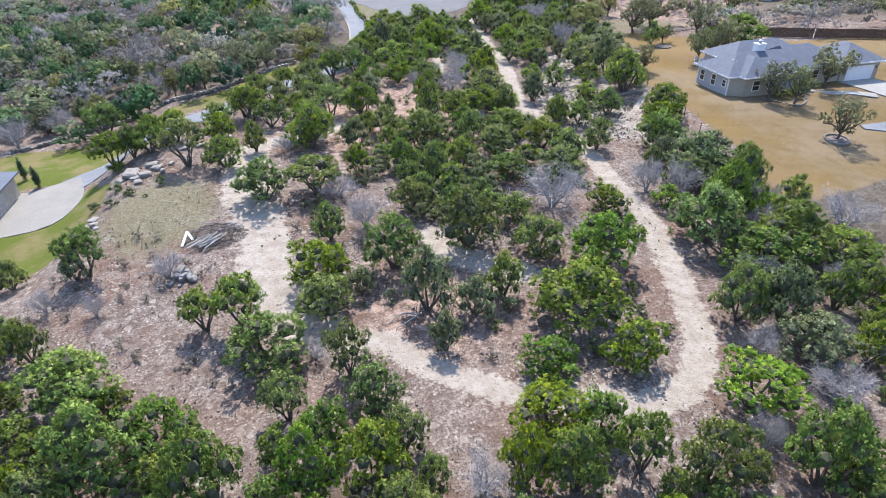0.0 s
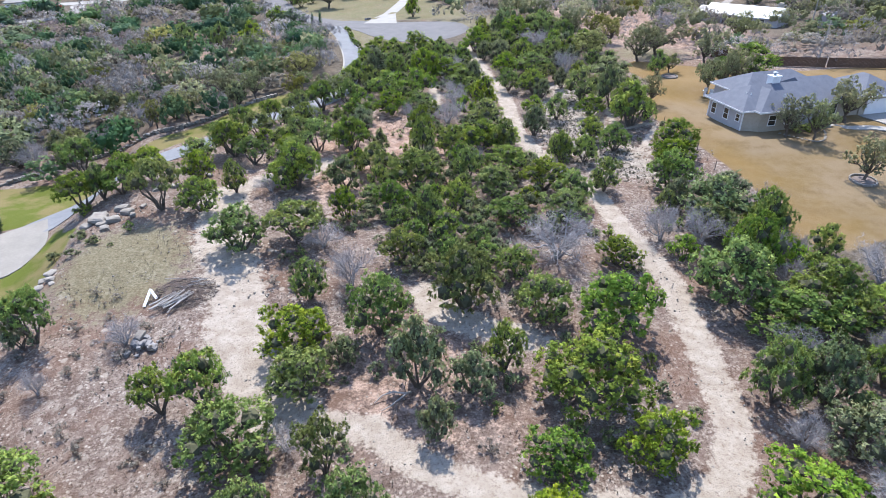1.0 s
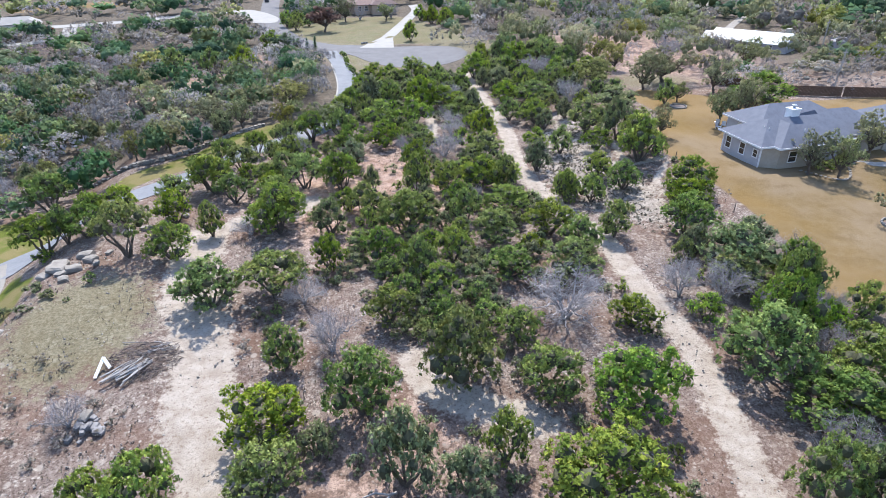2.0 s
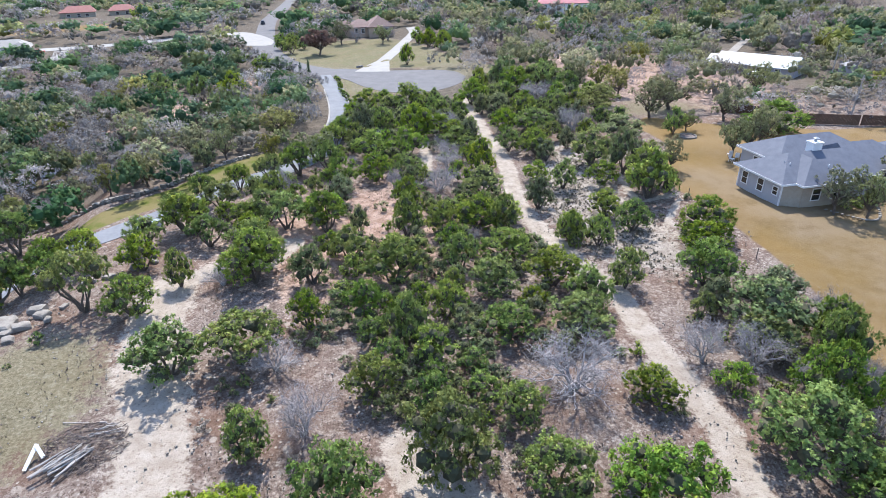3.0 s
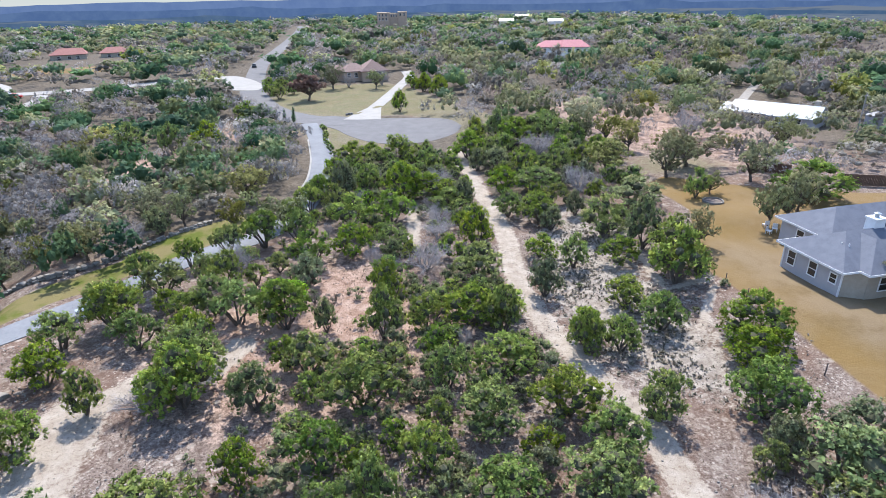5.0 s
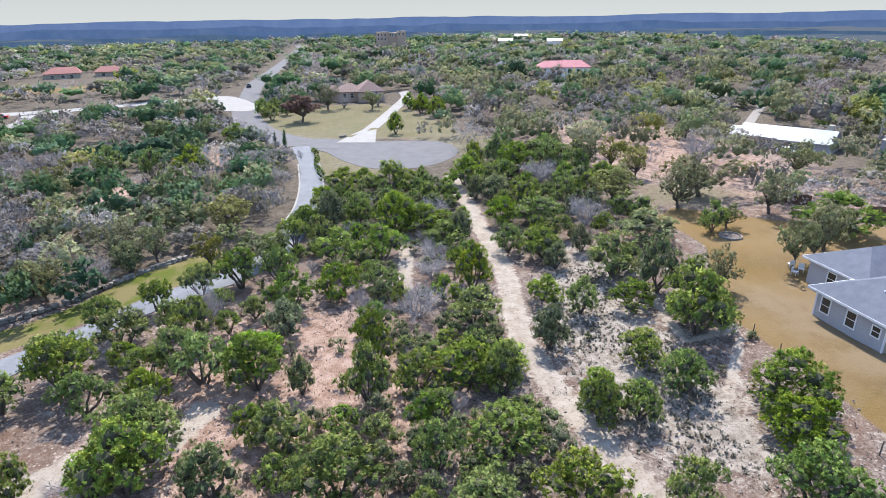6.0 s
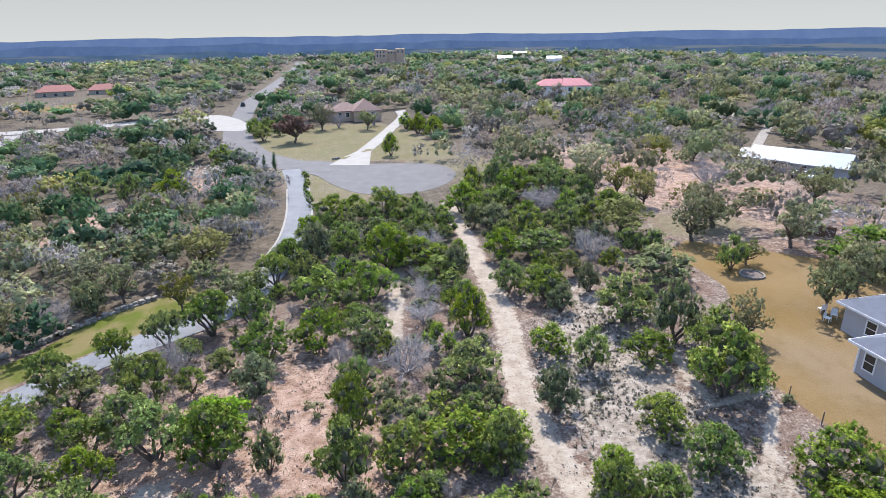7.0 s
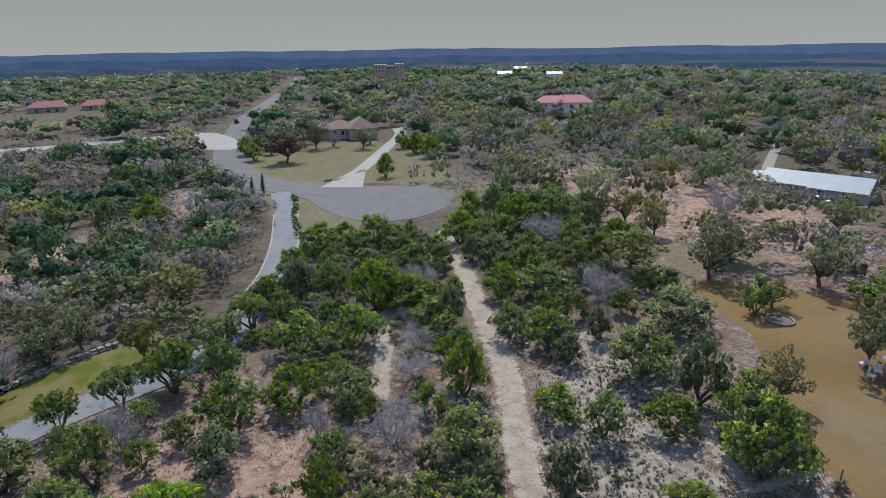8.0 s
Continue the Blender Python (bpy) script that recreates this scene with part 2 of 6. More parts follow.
def height(x, y):
    """The lie of the land: a low ridge with a rise on the east, a bank down to the west drive, and a wide valley far off."""
    x, y = np.asarray(x, dtype=float), np.asarray(y, dtype=float)
    z = -1.1 + 1.3 * ramp(y, 30, 66) + 0.5 * ramp(y, 90, 190) + 3.2 * ramp(y, 215, 340)
    z = z + 2.3 * ramp(x, 36, 62) * ramp(y, 50, 92) * (1 - 0.4 * ramp(y, 120, 200))
    z = z - 3.3 * ramp(-x, 23, 32) * ramp(y, 40, 62) * (1 - 0.7 * ramp(y, 100, 150))
    z = z - 1.2 * ramp(-x, 5, 18) * ramp(y, 80, 96) * (1 - ramp(y, 130, 160))
    z = z - 1.5 * ramp(-x, 34, 75) * (1 - 0.6 * ramp(y, 180, 260))
    z = z - 1.2 * ramp(x, 85, 118) * ramp(y, 105, 150)
    pad = (1 - ramp(np.abs(x - 75.5), 14, 21)) * (1 - ramp(np.abs(y - 83), 8, 15))
    z = z * (1 - pad) + 1.72 * pad
    far = np.hypot(x * 0.85, y)
    z = z - 66 * ramp(far, 740, 1500) - 14 * ramp(far, 1500, 2600)
    z = z - 30 * ramp(x, 330, 900) - 30 * ramp(-x, 250, 900)
    return z


# ---- the land ----
TRAIL_MAIN = [(19.6, 24.9), (23.4, 25.7), (26, 28), (27.9, 31), (29.3, 35.2), (31, 41), (32.6, 46.6), (32.7, 50.7), (32.6, 56.8), (33.3, 61.3), (33.6, 65),
              (33.2, 68), (32.4, 73), (31.9, 78.4), (31.7, 83.6), (31.9, 88.8), (33, 94.7), (35, 102), (36.2, 112), (36.8, 120), (38, 131), (38.8, 142), (39.6, 151)]
TRAIL_LOOP = [(-3.1, 39.5), (-0.3, 37.2), (3.2, 35.8), (5.8, 32.4), (9, 29.7), (10.8, 28.5), (13.8, 27.2), (16.9, 26.4), (19.6, 24.9)]
TRAIL_WEST = [(-9.8, 76.8), (-9.8, 66), (-7.9, 58.8), (-6.9, 52.9), (-6.8, 48.1), (-5.2, 43.9), (-3.1, 39.5)]
TRAIL_BACK = [(-9.8, 76.8), (-6.9, 79), (-4.7, 80.5), (-0.5, 80), (2.5, 84.3)]
TRAIL_HOUSE = [(48.6, 93.4), (47.4, 88.6), (46.3, 83.9), (48.6, 83.4), (52, 83.7)]
TRAIL_GATE = [(51.1, 81.8), (47.9, 78.4), (45.1, 75.3)]
CLEARING = [(10, 50), (10.9, 46.4), (13.4, 44.9), (17, 42)]
CLEARING_FAR = [(22.4, 103), (24.2, 113.7), (25.6, 121)]
OPEN_GROUND = [(34.5, 92), (34.5, 78), (37, 70), (42.5, 66), (46, 74), (45.5, 82), (46.5, 90), (49, 99), (46, 110), (41, 103)]
EAST_LAWN = [(55, 91), (52.5, 84.5), (52.8, 79), (53.2, 72), (52.4, 63), (51.5, 57), (49, 50), (53, 47), (62, 49), (80, 52), (130, 58), (130, 98), (92, 100), (78, 106), (72, 111), (66, 116), (61, 113), (61, 101)]
WEST_GREEN = [(-30, 96.5), (-21.7, 106.5), (-15, 111), (-11.3, 117), (-4.7, 119.5), (0, 122.5), (2, 116), (-3.5, 111.3), (-8.4, 108), (-12.5, 105.5), (-19.8, 101), (-25, 95), (-30.5, 88.5),
              (-34, 81), (-39, 80), (-55, 84), (-60, 92), (-46, 98.5)]
WEST_LAWN = [(-30.5, 80), (-29, 76), (-26.5, 74), (-26, 66), (-27, 60), (-32, 55), (-45, 52), (-60, 60), (-38, 68.4), (-32.4, 69), (-30.8, 73.5)]
CLEARED_WEST = [(-38, 148), (-30, 156), (-14, 176), (-8, 192), (-3, 190), (-6, 172), (-16, 156), (-28, 144)]
FRONT_YARD = [(0, 214), (12, 201), (24, 194), (46, 192), (50, 184), (52, 200), (46, 240), (38, 256), (14, 256), (0, 240), (-3, 226)]
VERGE = [(14.5, 186), (19, 182), (17, 168), (21, 158), (28, 156), (24, 150), (16, 148), (14.2, 160)]
ROAD = [(24, 186), (10, 195), (1, 209), (-4.5, 228), (-8, 250), (-8.8, 275), (-9, 313), (-7, 345), (-3, 400), (1.7, 477), (6, 560), (9, 640), (10, 720)]
DRIVEWAY = [(10.2, 189), (12, 170), (12.3, 152), (11.5, 139), (10, 131), (8.2, 123), (6, 117), (2, 112), (-4.4, 107.6), (-10, 103.6), (-17, 98.5), (-23, 93), (-28, 87.5), (-31.5, 82.5), (-34, 79)]
WEST_LANE = [(-140, 250), (-91, 243), (-79.5, 256), (-82, 272)]
SIDE_STREET = [(-8, 260), (-14, 276), (-24, 285), (-38, 286), (-52, 283), (-70, 279), (-90, 276), (-140, 271)]
RED_HOUSE_LAWN = [(-126, 316), (-73, 324), (-80, 362), (-126, 346)]
FRONT_DRIVE = [(24, 190), (27, 200), (31, 212), (38, 232), (43.5, 247), (49, 262), (50, 275)]


def away(px, py, pts):
    """How far each place lies from a line of points."""
    d = np.full(px.shape, 1e9)
    for (ax, ay), (bx, by) in zip(pts, pts[1:]):
        ux, uy = bx - ax, by - ay
        s = np.clip(((px - ax) * ux + (py - ay) * uy) / (ux * ux + uy * uy), 0, 1)
        d = np.minimum(d, np.hypot(px - ax - s * ux, py - ay - s * uy))
    return d


def within(px, py, pts, soft):
    """1 inside a closed outline, 0 outside, with a soft border."""
    inside = np.zeros(px.shape, dtype=bool)
    loop = list(pts) + [pts[0]]
    for (ax, ay), (bx, by) in zip(loop, loop[1:]):
        cross = (ay > py) != (by > py)
        inside ^= cross & (px < (bx - ax) * (py - ay) / (by - ay if by != ay else 1e-9) + ax)
    d = away(px, py, loop)
    return np.clip(0.5 + np.where(inside, d, -d) / (2 * soft), 0, 1)


def band(px, py, pts, half, soft):
    return np.clip(0.5 + (half - away(px, py, pts)) / (2 * soft), 0, 1)


def zones(px, py):
    """What covers the ground at each place."""
    z = {}
    trail = band(px, py, TRAIL_MAIN, 1.3, 0.8)
    for pts, half, soft in ((TRAIL_LOOP, 1.2, 0.9), (TRAIL_WEST, 2.6, 1.6), (TRAIL_BACK, 1.4, 1.0), (TRAIL_HOUSE, 0.5, 0.4), (TRAIL_GATE, 0.45, 0.4), (CLEARING, 1.6, 1.4), (CLEARING_FAR, 0.9, 0.7)):
        trail = np.maximum(trail, band(px, py, pts, half, soft))
    z["trail"] = trail
    z["rock"] = within(px, py, OPEN_GROUND, 4.5)
    z["lawn"] = np.maximum(within(px, py, EAST_LAWN, 0.8), 0.6 * within(px, py, RED_HOUSE_LAWN, 4.0))
    z["green"] = np.maximum(np.maximum(within(px, py, WEST_GREEN, 0.6), within(px, py, WEST_LAWN, 0.6)), 0.44 * np.maximum(within(px, py, FRONT_YARD, 2.0), within(px, py, VERGE, 1.0)))
    z["grass"] = np.exp(-(((px + 18.5) / 7.0) ** 2 + ((py - 62) / 9.5) ** 2)) * 1.05 + 0.75 * np.exp(-((px - 72) / 12) ** 2 - ((py - 122) / 9) ** 2)
    z["grass"] = np.maximum(z["grass"], 0.9 * np.clip(1.4 - away(px, py, [(20, 160), (14, 180), (2, 196)]) / 8, 0, 1))
    z["grass"] = np.maximum(z["grass"], 0.9 * np.clip(1.5 - away(px, py, [(14, 200), (28, 207), (40, 200), (48, 190), (50, 172)]) / 8, 0, 1))
    z["grass"] = np.maximum(z["grass"], 0.95 * np.maximum(within(px, py, FRONT_YARD, 2.0), within(px, py, VERGE, 1.0)))
    z["soil"] = 0.95 * np.exp(-((px - 10) / 16) ** 2 - ((py - 86) / 18) ** 2) + 0.55 * np.exp(-((px - 6) / 12) ** 2 - ((py - 40) / 12) ** 2) + 0.85 * np.exp(-((px - 88) / 26) ** 2 - ((py - 160) / 55) ** 2)
    z["soil"] = np.maximum(z["soil"], 0.7 * np.exp(-((px + 18) / 14) ** 2 - ((py - 190) / 14) ** 2))
    z["soil"] = np.maximum(z["soil"], 0.8 * within(px, py, CLEARED_WEST, 3.0))
    z["woods"] = 0.9 * ramp(py, 95, 130) * (1 - 0.6 * np.exp(-((px - 85) / 25) ** 2 - ((py - 150) / 40) ** 2)) * (1 - z["soil"])
    z["woods"] = np.maximum(z["woods"], 0.8 * ramp(px, 36, 44) * (1 - ramp(py, 50, 62)))
    z["woods"] = z["woods"] * (1 - np.clip(2 * trail, 0, 1)) * (1 - z["grass"])
    z["gold"] = np.maximum(1 - ramp(px, 53, 60), ramp(py, 84, 94))
    # Distance mask for the ground colour blued by haze.
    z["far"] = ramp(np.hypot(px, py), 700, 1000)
    return z


def spaced(a, b, step, out, grow):
    """Grid lines: even between a and b, then wider and wider out to the last."""
    mid_ = list(np.arange(a, b + step / 2, step))
    left, right, s = [], [], step
    while (right[-1] if right else b) < out:
        s *= grow
        right.append((right[-1] if right else b) + s)
        left.append((left[-1] if left else a) - s)
    return np.array(left[::-1] + mid_ + right)


def sheet(name, verts, faces, material, smooth=True):
    me = bpy.data.meshes.new(name)
    me.from_pydata(verts, [], faces)
    me.materials.append(material)
    if smooth:
        me.polygons.foreach_set("use_smooth", [True] * len(me.polygons))
    me.update()
    return me


def build_ground():
    gx, gy = spaced(-45, 88, 0.85, 4600, 1.1), spaced(14, 215, 0.95, 4600, 1.08)
    gy = gy[gy > -1500]
    X, Y = np.meshgrid(gx, gy)
    Z = height(X, Y)
    near = (np.abs(X - 20) < 70) & (Y > 10) & (Y < 220)
    rough_ = np.sin(X * 1.7 + np.sin(Y * 0.9)) * np.sin(Y * 1.3 + np.sin(X * 1.1)) * 0.05 + np.sin(X * 0.43 + 1) * np.sin(Y * 0.37) * 0.12
    paved = np.minimum(away(X, Y, DRIVEWAY) - 3.5, np.minimum(away(X, Y, ROAD) - 7, np.hypot(X - 32, Y - 173) - 17))
    Z = Z + np.where(near, rough_, 0) * np.clip(paved / 2, 0, 1)
    w, h = len(gx), len(gy)
    idx = np.arange(w * h).reshape(h, w)
    faces = np.stack([idx[:-1, :-1], idx[:-1, 1:], idx[1:, 1:], idx[1:, :-1]], -1).reshape(-1, 4)
    me = sheet("ground", np.stack([X, Y, Z], -1).reshape(-1, 3).tolist(), faces.tolist(), GROUND)
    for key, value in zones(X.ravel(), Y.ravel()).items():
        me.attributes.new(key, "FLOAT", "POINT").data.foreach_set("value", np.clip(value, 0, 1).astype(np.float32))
    return tagged(new("ground", me), "dry stony hilltop ground with pale chalk trails and tan lawn", "ground", kind="structure")


build_ground()


def smooth_line(pts, step):
    """Points along a rounded curve through pts."""
    out = []
    p = [Vector(q) for q in pts]
    p = [2 * p[0] - p[1]] + p + [2 * p[-1] - p[-2]]
    for a, b, c, d in zip(p, p[1:], p[2:], p[3:]):
        n_ = max(1, int((c - b).length / step))
        for i in range(n_):
            t = i / n_
            out.append(0.5 * ((2 * b) + (c - a) * t + (2 * a - 5 * b + 4 * c - d) * t * t + (3 * b - a - 3 * c + d) * t ** 3))
    out.append(p[-2])
    return out


def ribbon(name, pts, half, material, lift=0.05, step=1.5, across=6, depth=0.15):
    """A paved strip that follows the land, with a thickness at its borders."""
    line_ = smooth_line(pts, step)
    verts, faces, cols = [], [], across + 3
    for i, c in enumerate(line_):
        t = (line_[min(i + 1, len(line_) - 1)] - line_[max(i - 1, 0)]).normalized()
        side = Vector((t.y, -t.x))
        wid = half(i / (len(line_) - 1)) if callable(half) else half
        for k in range(cols):
            u = min(max(k - 1, 0), across) / across * 2 - 1
            q = c + side * u * wid
            verts.append((q.x, q.y, float(height(q.x, q.y)) + lift - (depth if k in (0, cols - 1) else 0)))
        if i:
            faces += [((i - 1) * cols + k, (i - 1) * cols + k + 1, i * cols + k + 1, i * cols + k) for k in range(cols - 1)]
    return new(name, sheet(name, verts, faces, material, smooth=False))


tagged(ribbon("road", ROAD, lambda u: 5.2 - 1.5 * min(u * 5, 1), ASPHALT, 0.06, 2.5), "worn grey asphalt residential street", "road", kind="structure")
tagged(ribbon("driveway", DRIVEWAY, 2.1, DRIVE, 0.08), "long grey paved driveway winding through trees", "driveway", kind="structure")
def beside(pts, off):
    """A line set off to one side of another."""
    line_ = smooth_line(pts, 2.0)
    out = []
    for i, c in enumerate(line_):
        t = (line_[min(i + 1, len(line_) - 1)] - line_[max(i - 1, 0)]).normalized()
        out.append((c.x + t.y * off, c.y - t.x * off))
    return out


for off in (-2.25, 2.25):
    tagged(ribbon("kerb", beside(DRIVEWAY[1:5], off), 0.16, CONCRETE, 0.17, 2.0, 2, 0.25), "pale concrete kerb along the driveway", "kerb", kind="structure")
tagged(ribbon("side_street", SIDE_STREET, lambda u: 3.5, CONCRETE, 0.075, 3.0), "pale concrete side lane", "lane", kind="structure")
tagged(ribbon("front_driveway", FRONT_DRIVE, lambda u: 5.0 - 3.0 * min(u * 5, 1), CONCRETE, 0.09), "pale concrete driveway to a house", "driveway", kind="structure")
tagged(ribbon("west_lane", WEST_LANE, 2.4, CONCRETE, 0.07, 3.0), "pale concrete lane", "lane", kind="structure")
tagged(ribbon("east_track", [(118, 160), (122, 168), (127, 176), (146, 196), (168, 218)], 1.3, LIMESTONE, 0.09, 3.0), "pale gravel track", "track", kind="structure")
tagged(ribbon("house_walk", [(74.5, 74.6), (77, 72.9), (79.8, 72.4), (83, 70.5)], 0.7, CONCRETE, 0.09, 1.0), "curved pale concrete garden walk", "walkway", kind="structure")
tagged(ribbon("garage_drive", [(85.4, 77.6), (86, 74), (88, 70), (93, 66), (104, 62)], 3.2, CONCRETE, 0.08, 1.0), "pale concrete garage driveway", "driveway", kind="structure")
tagged(ribbon("east_street", [(72.5, 62.0), (76, 61.2), (84, 60), (110, 57)], lambda u: 0.6 + 2.4 * min(u * 4, 1), DRIVE, 0.08, 1.0), "grey paved strip across the lawn", "driveway", kind="structure")


def slab(name, outline, material, lift, middle=None):
    """A flat paved yard with a rounded outline that follows the land."""
    loop = smooth_line(list(outline) + [outline[0]], 1.5)[:-1]
    cx, cy = sum(p.x for p in loop) / len(loop), sum(p.y for p in loop) / len(loop)
    cx, cy = middle or (cx, cy)
    n_, rings, verts, faces = len(loop), 8, [], []
    for r in range(rings + 2):
        f = min(r, rings) / rings
        for p in loop:
            x, y = cx + (p.x - cx) * f, cy + (p.y - cy) * f
            verts.append((x, y, float(height(x, y)) + lift - (0.2 if r > rings else 0)))
    for r in range(rings + 1):
        for k in range(n_):
            faces.append((r * n_ + k, r * n_ + (k + 1) % n_, (r + 1) * n_ + (k + 1) % n_, (r + 1) * n_ + k))
    return new(name, sheet(name, verts, faces, material, smooth=False))


tagged(slab("road_turning_circle", [(46.6, 172), (43.4, 165.6), (37, 161), (30.4, 159.8), (24, 163), (19.4, 171), (16.2, 180.5), (12.2, 187), (11.5, 194), (15, 198.2), (20.4, 195.4), (28, 190.8), (37, 188.6), (43, 185), (46, 179.5)], ASPHALT, 0.045, (31, 174)), "grey asphalt turning circle at the street's end", "road", kind="structure")
tagged(slab("road_crossing", [(-17, 254.5), (-12, 252.5), (-6.2, 252), (-5.2, 262), (-8.6, 272), (-15, 284), (-20.5, 286), (-20, 270)], CONCRETE, 0.1), "pale concrete crossing at the street junction", "road", kind="structure")
tagged(slab("apron", [(-33, 82.5), (-31.0, 76.5), (-30.8, 73.2), (-32.4, 68.6), (-36.5, 66.8), (-44, 67.5), (-44, 79), (-38.5, 78.8), (-35.6, 80.5)], APRON, 0.1), "pale concrete parking apron before a garage", "driveway", kind="structure")


# ---- trees ----
def tube(bm, pts, radii, sides=5):
    """A tapered limb through a line of points."""
    rings = []
    for i, p in enumerate(pts):
        t = (pts[min(i + 1, len(pts) - 1)] - pts[max(i - 1, 0)]).normalized()
        a = t.orthogonal().normalized()
        b = t.cross(a)
        rings.append([bm.verts.new(p + (a * math.cos(2 * math.pi * k / sides) + b * math.sin(2 * math.pi * k / sides)) * radii[i]) for k in range(sides)])
    for r, s in zip(rings, rings[1:]):
        for k in range(sides):
            bm.faces.new((r[k], r[(k + 1) % sides], s[(k + 1) % sides], s[k]))
    bm.faces.new(rings[-1])


def limb(rng, a, b, bend, n=4):
    """A crooked line from a to b."""
    d = (b - a).length
    return [a.lerp(b, i / n) + (Vector((rng.uniform(-1, 1), rng.uniform(-1, 1), rng.uniform(-0.5, 0.5))) * bend * d if 0 < i < n else Vector()) for i in range(n + 1)]


def mesh_of(bm, name, material):
    me = bpy.data.meshes.new(name)
    bm.to_mesh(me)
    bm.free()
    me.materials.append(material)
    return me


def soup(name, tris, material, tuft, inner, out, tree=None):
    """A mesh of loose triangles (an array of corners), with each tuft's shade, the dark core faces, the way each spray
    faces and each tree's tint.
    """
    me = bpy.data.meshes.new(name)
    n = len(tris)
    me.vertices.add(3 * n)
    me.vertices.foreach_set("co", np.ascontiguousarray(tris, dtype=np.float32).ravel())
    me.loops.add(3 * n)
    me.loops.foreach_set("vertex_index", np.arange(3 * n, dtype=np.int32))
    me.polygons.add(n)
    me.polygons.foreach_set("loop_start", np.arange(0, 3 * n, 3, dtype=np.int32))
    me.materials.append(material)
    me.materials.append(TWIG_SHADE)
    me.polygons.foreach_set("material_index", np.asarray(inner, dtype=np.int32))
    me.attributes.new("out", "FLOAT_VECTOR", "POINT").data.foreach_set("vector", np.repeat(out, 3, 0).astype(np.float32).ravel())
    me.attributes.new("tuft", "FLOAT", "POINT").data.foreach_set("value", np.repeat(tuft, 3).astype(np.float32))
    if tree is not None:
        me.attributes.new("tree", "FLOAT", "POINT").data.foreach_set("value", np.repeat(tree, 3).astype(np.float32))
    me.update(calc_edges=True)
    return me


def unit(v):
    return v / np.maximum(np.linalg.norm(v, axis=-1, keepdims=True), 1e-9)


def tufted(seed, lobes, tufts, sprays, length, slim=0.2, spread=0.55, lift=0.55, flat=0.5, low=-0.5, core=0.62, tall=1.6, stray=0.06, rough=0.42):
    """Sprays of leaves in tufts on the skins of overlapping lobes (centre, radius, flatness), round a twig core
    coloured as dark as the shade inside.
    tall: how much the tree will be stretched upwards, so that the sprays themselves are not.
    Returns triangles, the tufts' shades, which triangles are the dark core and the ways that they face."""
    g = np.random.default_rng(seed)
    c = np.array([tuple(l[0]) for l in lobes])
    r, f = np.array([l[1] for l in lobes]), np.array([l[2] for l in lobes])
    P, D = [], []
    have = 0
    for _ in range(12):
        k = g.choice(len(lobes), tufts * 2, p=r ** 2 / (r ** 2).sum())
        d = unit(g.normal(0, 1, (tufts * 2, 3)) + (0, 0, 0.3))
        q = d * np.stack([r[k], r[k], r[k] * f[k]], -1) * g.uniform(0.8, 1.0 + stray, (tufts * 2, 1)) + c[k]
        u = (q[:, None] - c[None]) / np.stack([r, r, r * f], -1)[None]
        deep = (np.linalg.norm(u, axis=-1) < 0.78).any(1)
        ok = ~deep & (d[:, 2] > low) & (q[:, 2] > 0.015)
        P.append(q[ok])
        D.append(d[ok])
        have += int(ok.sum())
        if have >= tufts:
            break
    p, d = np.concatenate(P)[:tufts], np.concatenate(D)[:tufts]
    m = len(p)
    axis = unit(d * 0.8 + (0, 0, lift) + g.normal(0, 0.25, (m, 3)))
    size = g.uniform(0.65, 1.35, m)
    shade = np.clip(g.normal(0.5, 0.24, m), 0, 1)
    ax, pp, sz = (np.repeat(v, sprays, 0) for v in (axis, p, size))
    n = m * sprays
    way = unit(ax + g.normal(0, spread, (n, 3)))
    side = unit(np.cross(way, g.normal(0, 1, (n, 3)) + ax * 0.3))
    lie = g.random(n) < flat                      # these sprays lie across the tuft, the others stand along it
    way2 = unit(np.cross(ax + g.normal(0, 0.45, (n, 3)), g.normal(0, 1, (n, 3))))
    side2 = unit(np.cross(way2, ax + g.normal(0, 0.3, (n, 3))))
    way, side = np.where(lie[:, None], way2, way), np.where(lie[:, None], side2, side)
    L = (length * sz * g.uniform(0.6, 1.3, n))[:, None]
    squash = np.array([1, 1, 1 / tall])
    o = pp + (g.normal(0, 0.42, (n, 3)) * L + ax * g.uniform(-0.7, 0.35, (n, 1)) * L) * squash
    w = side * L * slim * g.uniform(0.7, 1.4, (n, 1)) * (1 + 0.8 * lie[:, None])
    tris = np.stack([o - w * squash - way * L * 0.45 * squash, o + w * squash - way * L * 0.35 * squash, o + way * L * 0.6 * squash], 1)
    tuft = np.repeat(shade, sprays)
    inner = np.zeros(len(tris), dtype=np.int32)
    out = unit(np.repeat(d, sprays, 0) * np.array([1, 1, tall]) + (0, 0, 0.75) + g.normal(0, rough, (n, 3)))
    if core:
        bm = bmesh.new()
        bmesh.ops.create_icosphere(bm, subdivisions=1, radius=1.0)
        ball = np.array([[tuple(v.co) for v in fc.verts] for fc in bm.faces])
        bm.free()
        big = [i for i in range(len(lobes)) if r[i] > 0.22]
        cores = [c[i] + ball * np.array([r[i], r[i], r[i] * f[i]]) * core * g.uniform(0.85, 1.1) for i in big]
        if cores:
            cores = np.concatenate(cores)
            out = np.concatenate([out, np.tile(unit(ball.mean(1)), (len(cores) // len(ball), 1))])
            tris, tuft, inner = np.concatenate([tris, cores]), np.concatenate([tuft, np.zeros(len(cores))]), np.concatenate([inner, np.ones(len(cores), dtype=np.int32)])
    return tris, tuft, inner, out


